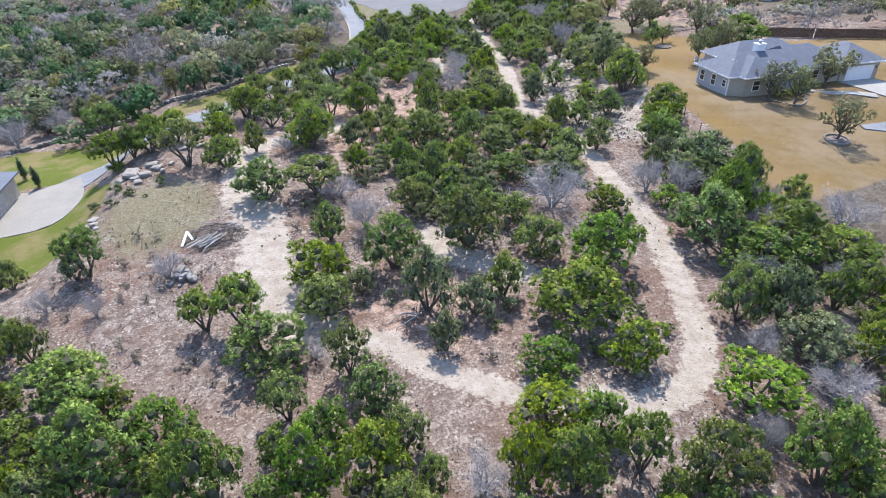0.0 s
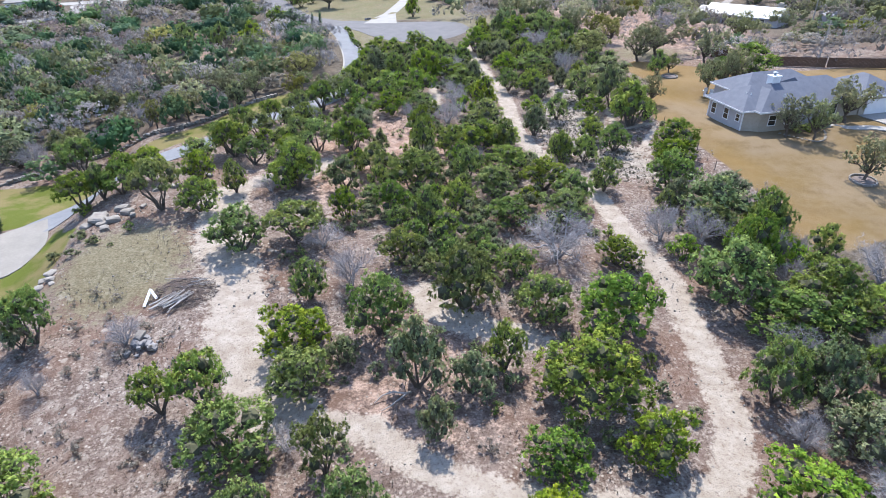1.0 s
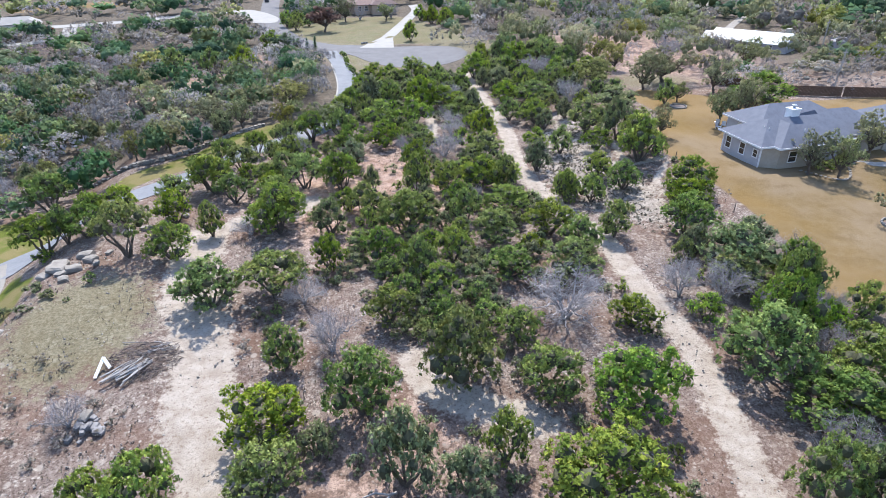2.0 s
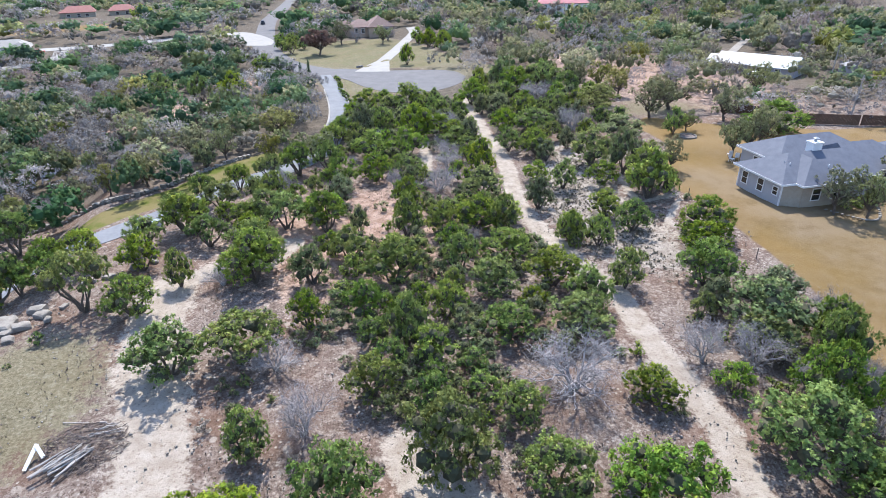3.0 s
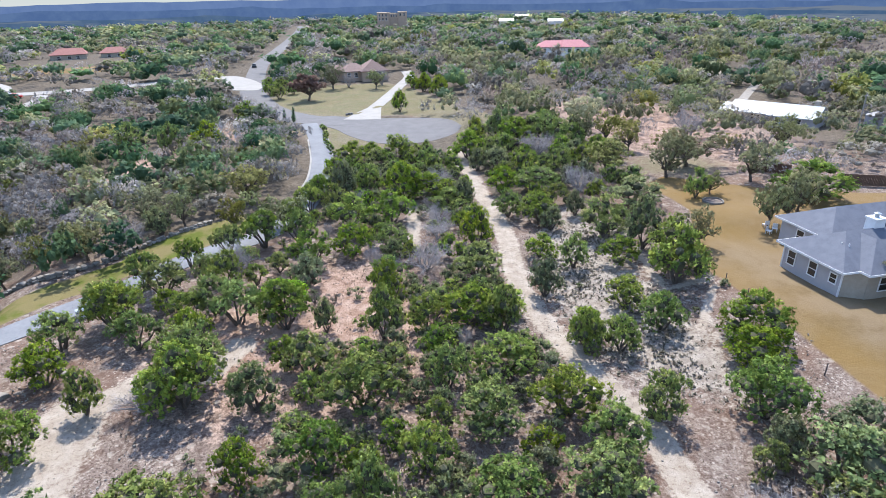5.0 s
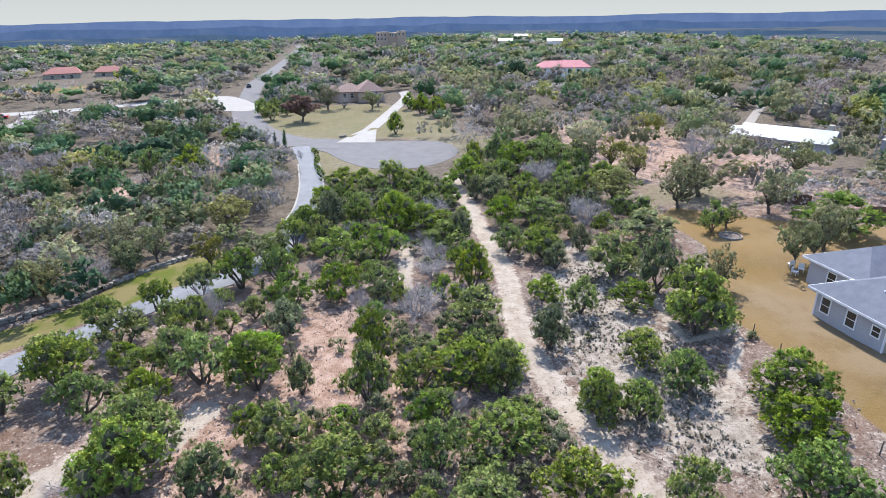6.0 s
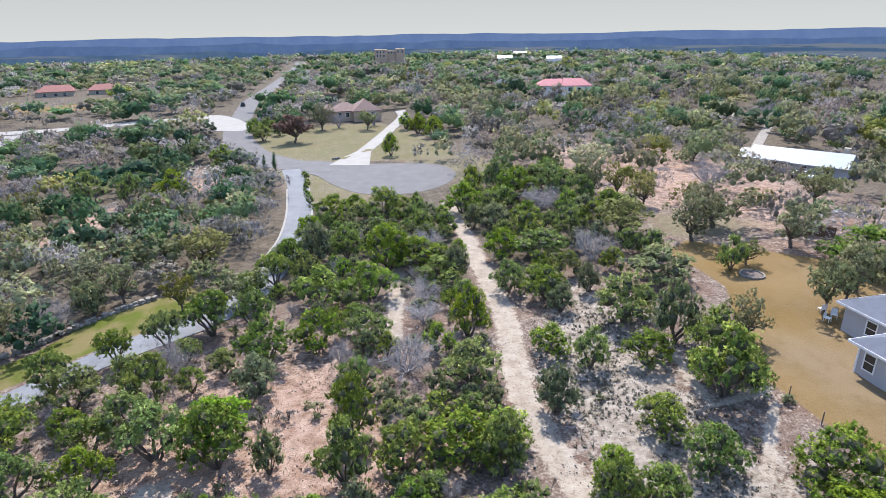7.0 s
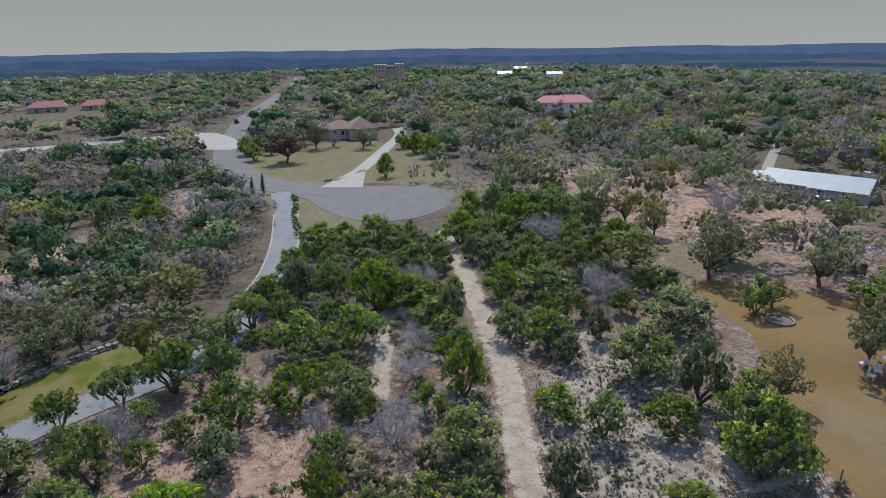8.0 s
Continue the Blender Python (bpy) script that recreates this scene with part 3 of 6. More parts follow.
def twig_cloud(rng, lobes, count, size, wide=0.022, tall=1.6, spike=0.25):
    """Fine upright twigs about the skins of lobes."""
    verts, faces = [], []
    weight = [l[1] ** 2 for l in lobes]
    for c, r, f in rng.choices(lobes, weight, k=count):
        d = Vector((rng.gauss(0, 1), rng.gauss(0, 1), rng.gauss(0.25, 1))).normalized()
        p = c + Vector((d.x, d.y, d.z * f)) * r * rng.uniform(0.78, 1.06)
        a = (d * 0.7 + Vector((rng.gauss(0, 0.5), rng.gauss(0, 0.5), spike + rng.gauss(0, 0.35)))).normalized()
        b = a.cross(Vector((rng.gauss(0, 1), rng.gauss(0, 1), rng.gauss(0, 1)))).normalized()
        s = size * rng.uniform(0.6, 1.4)
        k = len(verts)
        for q in (b * wide - a * 0.5, b * -wide - a * 0.4, a * 0.8):
            verts.append(p + Vector((q.x, q.y, q.z / tall)) * s)
        faces.append((k, k + 1, k + 2))
    return verts, faces


def juniper_lobes(rng, n, flat, foot=0.08):
    """Large lobes that make an uneven, broken crown of radius 1 and height 1, with small ones between."""
    lobes = []
    turn = rng.uniform(0, 6.28)
    for i in range(n):
        a = turn + 2.4 * i + rng.uniform(-0.35, 0.35)
        h = ((i + rng.random()) / n) ** 1.15
        r = rng.uniform(0.27, 0.42) * (1.08 - 0.2 * h)
        ring = max(0.0, rng.uniform(0.84, 1.1) * math.sqrt(max(0.05, 1 - h ** 2.4)) - r)
        lobes.append((Vector((math.cos(a) * ring, math.sin(a) * ring, foot + r * flat * 0.85 + (0.98 - foot - 1.85 * r * flat) * h)), r, flat))
    for i in range(n):
        c, r, _ = lobes[i]
        a, q = rng.uniform(0, 6.28), rng.uniform(0.12, 0.19)
        lobes.append((Vector((c.x + math.cos(a) * r * 0.9, c.y + math.sin(a) * r * 0.9, max(foot + q * flat, c.z + rng.uniform(-0.3, 0.7) * r * flat))), q, flat))
    return lobes


def crown_mesh(name, seed, lobes, tufts, sprays, length, material, **more):
    tris, tuft, inner, out = tufted(seed, lobes, tufts, sprays, length, **more)
    return soup(name, tris, material, tuft, inner, out)


def juniper(seed, material, tufts=260, sprays=24, length=0.075, lobes_n=9, foot=0.06, core=0.5):
    """A cedar-like tree of several stems; unit radius and height."""
    rng = random.Random(seed)
    lobes = juniper_lobes(rng, lobes_n, rng.uniform(0.5, 0.62), foot)
    bm = bmesh.new()
    for i in range(min(5, lobes_n)):
        c = lobes[i][0]
        tube(bm, limb(rng, Vector((rng.uniform(-0.06, 0.06), rng.uniform(-0.06, 0.06), -0.04)), Vector((c.x * 0.9, c.y * 0.9, max(c.z, 0.45))), 0.07), [0.05, 0.042, 0.034, 0.026, 0.015], 4)
    return mesh_of(bm, "trunk", BARK), crown_mesh("crown", seed, lobes, tufts, sprays, length, material, core=core)


def oak(seed, material, tufts=420, sprays=11, length=0.06):
    """A spreading oak with crooked limbs and an open crown of leaf clumps."""
    rng = random.Random(seed)
    bm = bmesh.new()
    lobes = []
    fork = Vector((rng.uniform(-0.08, 0.08), rng.uniform(-0.08, 0.08), 0.18))
    tube(bm, limb(rng, Vector((0, 0, -0.04)), fork, 0.06), [0.07, 0.06, 0.055, 0.05, 0.045], 6)
    for i in range(10):
        a = i * 0.628 + rng.uniform(-0.3, 0.3)
        out = rng.uniform(0.25, 0.85)
        tip = Vector((math.cos(a) * out, math.sin(a) * out, rng.uniform(0.42, 0.88) * (1.12 - 0.3 * out)))
        pts = limb(rng, fork, tip, 0.10)
        tube(bm, pts, [0.035, 0.028, 0.02, 0.013, 0.006], 4)
        for j in range(4):
            q = pts[rng.randint(1, 4)]
            e = q + Vector((rng.gauss(0, 0.2), rng.gauss(0, 0.2), rng.uniform(0.02, 0.2)))
            tube(bm, limb(rng, q, e, 0.12, 2), [0.012, 0.008, 0.003], 3)
            lobes.append((e, rng.uniform(0.10, 0.2), 0.7))
        lobes.append((tip, rng.uniform(0.16, 0.25), 0.7))
    return mesh_of(bm, "trunk", BARK), crown_mesh("crown", seed, lobes, tufts, sprays, length, material, core=0.0, slim=0.3, flat=0.6, lift=0.3)


def bare_tree(seed, material):
    """A leafless tree with a rounded crown of many fine twigs."""
    rng = random.Random(seed)
    bm, tw, lobes = bmesh.new(), bmesh.new(), []
    for s in range(5):
        a = s * 1.257 + rng.uniform(-0.4, 0.4)
        fork = Vector((math.cos(a) * 0.16, math.sin(a) * 0.16, rng.uniform(0.12, 0.3)))
        tube(bm, limb(rng, Vector((math.cos(a) * 0.02, math.sin(a) * 0.02, -0.04)), fork, 0.08, 2), [0.045, 0.036, 0.03], 5)
        for i in range(4):
            b = a + rng.uniform(-0.9, 0.9)
            out, high = rng.uniform(0.25, 0.88), rng.uniform(0.45, 0.9)
            high *= math.sqrt(1.05 - out * out * 0.75)
            tip = Vector((math.cos(b) * out, math.sin(b) * out, high))
            main = limb(rng, fork, tip, 0.10)
            tube(bm, main, [0.022, 0.018, 0.014, 0.009, 0.005], 4)
            for j in range(7):
                q = main[rng.randint(1, 4)].lerp(main[rng.randint(2, 4)], 0.4)
                d = Vector((q.x, q.y, 0.2)).normalized() * 0.6 + Vector((rng.gauss(0, 0.55), rng.gauss(0, 0.55), rng.gauss(0.2, 0.4)))
                e = q + d.normalized() * rng.uniform(0.14, 0.32)
                sub = limb(rng, q, e, 0.12, 3)
                tube(tw, sub, [0.0085, 0.007, 0.005, 0.003], 3)
                lobes.append((e, rng.uniform(0.10, 0.2), 0.7))
                for k in range(2):
                    q2 = sub[rng.randint(1, 3)]
                    d2 = (e - q).normalized() * 0.6 + Vector((rng.gauss(0, 0.6), rng.gauss(0, 0.6), rng.gauss(0.05, 0.5)))
                    tube(tw, [q2, q2 + d2.normalized() * rng.uniform(0.06, 0.17)], [0.0045, 0.0025], 3)
    vs, fs = twig_cloud(rng, lobes, 2400, 0.14)
    made_ = [tw.verts.new(v) for v in vs]
    for f in fs:
        tw.faces.new([made_[k] for k in f])
    return mesh_of(bm, "trunk", material), mesh_of(tw, "twig_crown", material)


def tree_kind(name, label, category, shapes, upper):
    """A kind of tree: its names and its shapes, each a trunk mesh and a crown mesh."""
    return dict(name=name, label=label, category=category, shapes=shapes, upper=upper)


STANDING = []   # x, y and crown radius of every single tree


def plant(kind, rows, seed, group):
    rng = random.Random(seed)
    for x, y, r, h in rows:
        trunk, crown = rng.choice(kind["shapes"])
        top = tagged(new(kind["name"]), kind["label"], kind["category"], group)
        top.matrix_world = pose(x, y, float(height(x, y)) + 0.02, 0, 0, rng.uniform(0, 360)) @ Matrix.Diagonal((0.93 * r, 0.93 * r * rng.uniform(0.9, 1.1), h, 1))
        for part_name, me in (("trunk", trunk), (kind["upper"], crown)):
            ob = new(part_name, me)
            ob.parent = top
            if part_name == "twig_crown":
                tagged(ob, kind="stuff")
        STANDING.append((x, y, r))


def joined(name, shapes, material):
    """Many crowns, given as (triangles, shades, inner marks, ways, tint), in one mesh."""
    tris, tuft, inner, out = (np.concatenate([q[k] for q in shapes]) for k in range(4))
    return soup(name, tris, material, tuft, inner, out, np.concatenate([np.full(len(q[0]), q[4]) for q in shapes]))


def thicket(kind, rows, seed, group):
    """Trees grown into one another, joined into one mesh of crowns for each kind."""
    rng = random.Random(seed)
    shapes = []
    for x, y, r, h in rows:
        m = np.array(pose(x, y, float(height(x, y)) + 0.02, 0, 0, rng.uniform(0, 360)) @ Matrix.Diagonal((r, r, h, 1)))
        tris, tuft, inner, out = rng.choice(kind["shapes"])
        shapes.append((tris @ m[:3, :3].T + m[:3, 3], tuft, inner, unit(out @ np.linalg.inv(m[:3, :3])), rng.random()))
        STANDING.append((x, y, r))
    if shapes:
        tagged(new("juniper_thicket", joined("thicket", shapes, kind["material"])), "crowns of " + group + " grown into one another", "thicket", kind="stuff")


def fill(kind, outline, tries, small, large, tall, seed, group, gap=0.75, edge=1.5, in_one=False):
    """Plants trees between those that stand, inside an outline and off the trails."""
    rng = random.Random(seed)
    xs, ys = [p[0] for p in outline], [p[1] for p in outline]
    rows = []
    for _ in range(tries):
        x, y, r = rng.uniform(min(xs), max(xs)), rng.uniform(min(ys), max(ys)), rng.uniform(small, large)
        px, py = np.array([x]), np.array([y])
        if within(px, py, outline, 0.01)[0] < 0.5 or min(away(px, py, t)[0] for t in (TRAIL_MAIN, TRAIL_WEST, TRAIL_LOOP, CLEARING_FAR, CLEARING)) < r * 0.6 + edge or away(px, py, DRIVEWAY)[0] < r * 0.7 + 2.4:
            continue
        if any(math.hypot(x - a, y - b) < gap * (r + c) for a, b, c in STANDING) or any(math.hypot(x - q[0], y - q[1]) < gap * (r + q[2]) for q in rows):
            continue
        rows.append((x, y, r, tall * r * rng.uniform(0.8, 1.2)))
    (thicket if in_one else plant)(kind, rows, seed + 1, group)


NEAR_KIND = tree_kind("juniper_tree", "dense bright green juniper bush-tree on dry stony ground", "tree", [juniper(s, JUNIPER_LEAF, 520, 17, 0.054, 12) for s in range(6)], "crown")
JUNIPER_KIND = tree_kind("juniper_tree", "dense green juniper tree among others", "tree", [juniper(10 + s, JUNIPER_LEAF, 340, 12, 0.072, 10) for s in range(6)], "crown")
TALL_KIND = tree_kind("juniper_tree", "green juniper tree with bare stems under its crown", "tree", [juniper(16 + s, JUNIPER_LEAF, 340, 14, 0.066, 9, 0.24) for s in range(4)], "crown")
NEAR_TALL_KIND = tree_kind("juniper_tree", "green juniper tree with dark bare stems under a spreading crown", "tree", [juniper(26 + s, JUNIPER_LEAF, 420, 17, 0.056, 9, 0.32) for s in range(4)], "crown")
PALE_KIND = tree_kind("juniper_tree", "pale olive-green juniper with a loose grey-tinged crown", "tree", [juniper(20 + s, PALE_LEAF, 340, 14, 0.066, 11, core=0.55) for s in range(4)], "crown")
OAK_KIND = tree_kind("oak_tree", "spreading live oak with an open grey-green crown", "tree", [oak(40 + s, OAK_LEAF, 700, 13, 0.038) for s in range(4)], "crown")
YELLOW_KIND = tree_kind("oak_tree", "oak tree with fresh yellow-green spring leaves", "tree", [oak(60 + s, YELLOW_LEAF, 640, 13, 0.042) for s in range(3)], "crown")
RED_KIND = tree_kind("oak_tree", "oak tree with russet brown leaves", "tree", [oak(70, RED_LEAF, 600, 14, 0.06)], "crown")
BARE_KIND = tree_kind("bare_tree", "leafless silver-grey tree with a crown of fine twigs", "tree", [bare_tree(80 + s, PALE_BARK) for s in range(5)], "twig_crown")
SHRUB_KIND = tree_kind("shrub", "small olive-green shrub growing between junipers", "shrub", [juniper(90 + s, PALE_LEAF, 45, 11, 0.15, 4, 0.02) for s in range(4)], "foliage")
DARK_SHRUB_KIND = tree_kind("shrub", "small green juniper shrub on stony ground", "shrub", [juniper(95 + s, JUNIPER_LEAF, 45, 11, 0.15, 4, 0.02) for s in range(4)], "foliage")
DEAD_SHRUB_KIND = tree_kind("shrub", "low grey-brown dead brush on the ground", "shrub", [juniper(98 + s, TAN_LEAF, 40, 10, 0.15, 4, 0.02, 0.0) for s in range(3)], "foliage")


# where the single trees stand: x, y, crown radius, height
JUNIPERS_A = [
    (26.7, 16.8, 2.7, 6.9), (20.3, 18.4, 2.6, 5.7), (12.2, 19.9, 2.5, 5.9), (9.4, 21.0, 2.0, 5.4), (3.9, 21.7, 1.2, 3.9), (0.6, 22.8, 3.0, 6.0),
    (-3.4, 23.4, 2.4, 6.3), (-9.3, 23.9, 2.8, 7.0), (-18.2, 24.4, 2.6, 5.4), (12.4, 24.7, 3.2, 3.8), (39.9, 26.6, 1.1, 3.6), (-16.0, 27.3, 3.7, 7.0),
    (1.3, 28.9, 2.7, 4.8), (-12.7, 29.1, 2.9, 4.4), (21.1, 29.1, 2.7, 4.2), (14.3, 29.9, 2.7, 3.1), (31.7, 31.7, 2.4, 6.1), (-19.7, 34.7, 3.9, 5.0),
    (19.1, 34.9, 4.9, 5.9), (-6.2, 36.0, 3.9, 4.6), (46.5, 36.6, 3.8, 3.6), (38.1, 36.9, 4.9, 5.0), (42.3, 39.0, 4.0, 6.3), (13.9, 39.4, 1.8, 5.0),
]
JUNIPERS_B = [
    (-24.2, 40.1, 1.6, 4.6), (-1.6, 40.6, 3.0, 4.1), (24.3, 41.2, 4.2, 6.2), (36.0, 42.7, 4.3, 6.7), (19.0, 44.6, 3.1, 4.6), (-1.9, 45.0, 3.6, 4.6),
    (5.2, 45.7, 3.3, 6.3), (40.5, 46.0, 3.2, 7.0), (12.6, 47.6, 3.7, 7.0), (45.3, 50.2, 2.5, 6.3), (29.0, 50.5, 2.5, 3.3), (18.9, 50.8, 2.3, 3.6),
    (-0.4, 51.9, 1.9, 4.6), (46.9, 52.6, 2.4, 5.4), (41.3, 53.6, 3.2, 3.5), (-30.9, 53.8, 1.8, 3.6), (8.5, 55.8, 2.4, 4.0), (27.2, 59.7, 3.7, 3.9),
    (21.2, 60.3, 3.1, 3.4), (12.3, 61.4, 2.2, 5.5), (-7.1, 61.9, 3.6, 5.3), (29.6, 62.8, 2.8, 4.6), (42.6, 63.7, 3.7, 5.4), (16.4, 64.4, 2.3, 4.3),
]
JUNIPERS_C = [
    (34.9, 65.4, 2.4, 4.6), (3.9, 66.0, 2.0, 4.3), (9.2, 66.3, 2.7, 4.3), (21.8, 67.4, 3.4, 4.1), (28.1, 67.6, 3.2, 4.6), (46.3, 69.2, 3.6, 3.9),
    (12.9, 71.8, 3.8, 5.6), (-12.2, 72.2, 2.9, 4.7), (48.5, 72.6, 4.0, 5.2), (19.9, 73.2, 2.5, 4.5), (25.2, 73.9, 3.8, 3.9), (36.5, 74.7, 2.2, 4.0),
    (33.3, 75.0, 2.2, 4.8), (-1.2, 75.7, 3.8, 6.5), (-8.7, 76.8, 1.7, 4.7), (41.8, 76.8, 2.6, 4.3), (8.8, 77.4, 3.1, 4.8), (34.4, 77.5, 2.2, 3.5),
    (-1.1, 79.4, 3.6, 5.9), (-24.6, 79.5, 1.9, 5.2), (6.8, 79.6, 1.8, 3.4), (27.1, 80.4, 2.3, 5.4), (40.7, 81.7, 2.5, 3.9), (-13.4, 81.8, 2.6, 4.4),
]
JUNIPERS_D = [
    (15.8, 82.3, 2.2, 6.0), (-22.5, 82.4, 2.3, 5.0), (24.4, 82.5, 3.5, 4.5), (20.2, 82.7, 2.7, 4.5), (28.1, 83.3, 2.7, 3.6), (48.1, 84.0, 3.8, 7.0),
    (-19.8, 84.1, 2.9, 4.9), (6.5, 86.3, 3.1, 5.6), (16.8, 87.4, 2.5, 6.4), (49.7, 87.5, 3.9, 6.6), (1.9, 88.3, 3.1, 5.2), (6.3, 89.0, 3.3, 4.4),
    (-3.1, 89.5, 2.4, 3.9), (-10.0, 90.4, 3.6, 5.7), (45.0, 90.7, 2.9, 3.9), (-0.7, 91.1, 3.0, 4.8), (39.7, 92.1, 2.1, 4.6), (-11.1, 92.7, 3.7, 5.1),
    (28.0, 92.8, 3.4, 4.5), (17.6, 93.1, 2.6, 4.1), (37.1, 95.8, 2.6, 3.4), (-6.5, 96.7, 3.5, 4.4), (46.7, 98.5, 4.0, 5.9), (9.6, 100.8, 3.2, 5.4),
]
JUNIPERS_E = [
    (80.8, 101.1, 6.1, 5.8), (30.1, 101.2, 2.8, 6.4), (14.6, 102.8, 3.3, 4.5), (19.4, 103.3, 3.1, 4.0), (64.8, 105.3, 2.3, 4.8), (41.4, 107.4, 3.4, 4.4),
    (30.0, 107.6, 1.6, 3.0), (3.4, 108.1, 3.0, 5.4), (37.8, 110.7, 2.8, 4.5), (15.1, 112.8, 3.9, 5.1), (20.9, 113.2, 3.7, 5.1), (85.9, 115.0, 2.0, 2.1),
    (30.2, 115.1, 4.2, 4.0), (45.3, 118.9, 4.7, 4.4), (40.4, 121.3, 3.3, 4.8), (28.4, 121.7, 4.9, 4.6), (24.4, 122.4, 3.9, 7.0), (10.5, 126.1, 2.8, 3.9),
    (19.1, 127.2, 2.9, 5.3), (48.1, 131.9, 3.4, 4.4), (36.4, 141.5, 1.5, 2.9), (40.8, 143.6, 4.3, 5.9), (57.1, 144.6, 4.9, 7.0), (50.7, 145.4, 4.9, 6.9),
]
JUNIPERS_F = [
    (27.0, 147.2, 4.3, 5.5), (18.3, 147.3, 4.0, 4.5), (33.4, 149.8, 1.4, 3.3), (-18.4, 165.7, 3.1, 6.8), (-11.1, 166.0, 3.8, 6.6), (-27.7, 171.1, 4.1, 7.0),
    (-5.5, 195.7, 3.7, 5.9), (35.5, 198.5, 2.6, 6.5),
]
STEMMED_A = [
    (16.8, 20.3, 2.1, 5.2), (26.9, 22.9, 3.8, 4.1), (-4.8, 29.7, 2.1, 4.2), (-0.1, 33.0, 2.2, 5.2), (-8.2, 40.1, 2.6, 5.8), (-11.4, 40.8, 2.0, 4.4),
    (-22.8, 51.1, 2.6, 5.4), (-1.4, 62.4, 3.9, 4.6), (-16.9, 73.9, 3.3, 6.8), (-27.0, 79.5, 3.5, 5.2), (-22.6, 80.3, 2.9, 4.3), (-33.5, 99.2, 3.6, 6.6),
]
PALE_JUNIPERS_A = [
    (33.8, 26.0, 3.4, 4.7), (34.9, 30.5, 2.8, 6.4), (7.4, 34.0, 1.6, 4.1), (10.9, 37.7, 2.3, 3.9), (7.1, 39.3, 2.7, 6.7), (1.8, 42.7, 1.6, 3.1),
    (-23.8, 50.8, 1.5, 3.0), (43.0, 55.9, 4.3, 5.4), (47.6, 59.8, 2.9, 3.5), (41.2, 59.9, 2.1, 3.6), (4.5, 74.0, 2.8, 4.7), (10.4, 84.7, 1.6, 4.0),
    (33.9, 86.5, 2.5, 4.9), (49.1, 92.9, 2.9, 7.0), (8.9, 95.3, 2.8, 4.2), (41.7, 103.6, 2.0, 3.8), (55.2, 105.4, 4.6, 4.8), (46.4, 106.6, 1.7, 4.1),
    (32.4, 116.0, 2.1, 5.5), (14.9, 125.7, 2.7, 7.0), (43.3, 133.2, 3.1, 4.8), (40.0, 135.0, 2.3, 4.6), (49.2, 152.3, 3.5, 7.0),
]
BARE_TREES_A = [
    (25.0, 19.8, 1.6, 3.8), (7.0, 21.3, 2.2, 2.6), (32.9, 22.2, 2.9, 3.1), (30.8, 27.6, 1.8, 2.8), (-2.7, 35.5, 1.7, 1.8), (51.2, 41.7, 3.8, 3.9),
    (-20.7, 44.8, 1.3, 2.6), (-25.1, 46.3, 1.5, 2.6), (-15.6, 49.4, 1.9, 2.7), (39.1, 52.0, 2.8, 3.8), (23.8, 53.0, 4.7, 4.7), (3.4, 53.1, 2.6, 4.1),
    (35.5, 53.6, 2.8, 4.0), (1.2, 60.7, 3.1, 2.7), (-4.5, 76.1, 2.6, 2.3), (22.6, 95.7, 3.4, 4.0), (16.6, 97.8, 1.8, 3.5), (0.9, 100.1, 2.3, 4.7),
    (26.0, 105.2, 3.0, 2.8), (27.6, 111.3, 3.0, 2.4), (50.9, 114.7, 3.5, 4.2), (30.4, 126.2, 3.8, 3.8), (53.3, 138.1, 5.0, 4.0), (85.5, 138.3, 4.8, 5.8),
]
OAKS_A = [
    (66.2, 59.5, 3.3, 5.6), (65.8, 72.6, 2.9, 5.8), (68.9, 70.9, 2.9, 5.6), (77.8, 75.2, 3.8, 6.8), (67.4, 93.6, 3.1, 6.2), (70.6, 94.4, 3.3, 6.4), (74.2, 96.4, 3.4, 6.4), (55.3, 90.6, 2.8, 4.5),
    (77.8, 109.9, 4.6, 7.0), (5.8, 115.0, 3.9, 4.9), (66.4, 115.4, 5.3, 7.0), (73.3, 120.2, 6.8, 7.0), (-13.9, 123.6, 4.7, 5.7), (97.5, 126.5, 4.5, 7.0),
    (63.3, 140.4, 3.2, 7.0), (101.9, 166.4, 6.0, 7.0), (34.0, 243.0, 4.2, 6.8), (19.4, 246.5, 5.0, 8.0),
]
YELLOW_OAKS_A = [
    (68.0, 106.4, 2.4, 3.1), (-0.9, 115.3, 2.6, 4.5), (58.5, 121.3, 5.7, 5.4), (0.2, 128.5, 5.5, 5.6), (69.4, 133.4, 3.6, 5.5), (68.5, 140.3, 3.3, 5.8),
]
RED_OAKS_A = [
    (10.8, 226.5, 6.6, 9.0),
]
plant(NEAR_KIND, JUNIPERS_A, 100, "junipers of the hilltop")
plant(NEAR_KIND, JUNIPERS_B, 101, "junipers of the hilltop")
plant(NEAR_KIND, JUNIPERS_C, 102, "junipers of the hilltop")
for i, rows in enumerate((JUNIPERS_D, JUNIPERS_E)):
    plant(JUNIPER_KIND, [q for q in rows if q[0] > 9], 103 + i, "junipers of the hilltop")
    plant(TALL_KIND, [q for q in rows if q[0] <= 9], 106 + i, "stemmed junipers beside the driveway")
plant(JUNIPER_KIND, JUNIPERS_F, 105, "junipers of the hilltop")
plant(NEAR_TALL_KIND, STEMMED_A, 108, "stemmed junipers")
plant(PALE_KIND, PALE_JUNIPERS_A, 110, "pale junipers")
plant(OAK_KIND, OAKS_A, 120, "live oaks")
plant(YELLOW_KIND, YELLOW_OAKS_A, 130, "oaks in spring leaf")
plant(RED_KIND, RED_OAKS_A, 140, "russet oaks")
plant(BARE_KIND, BARE_TREES_A, 150, "leafless trees")
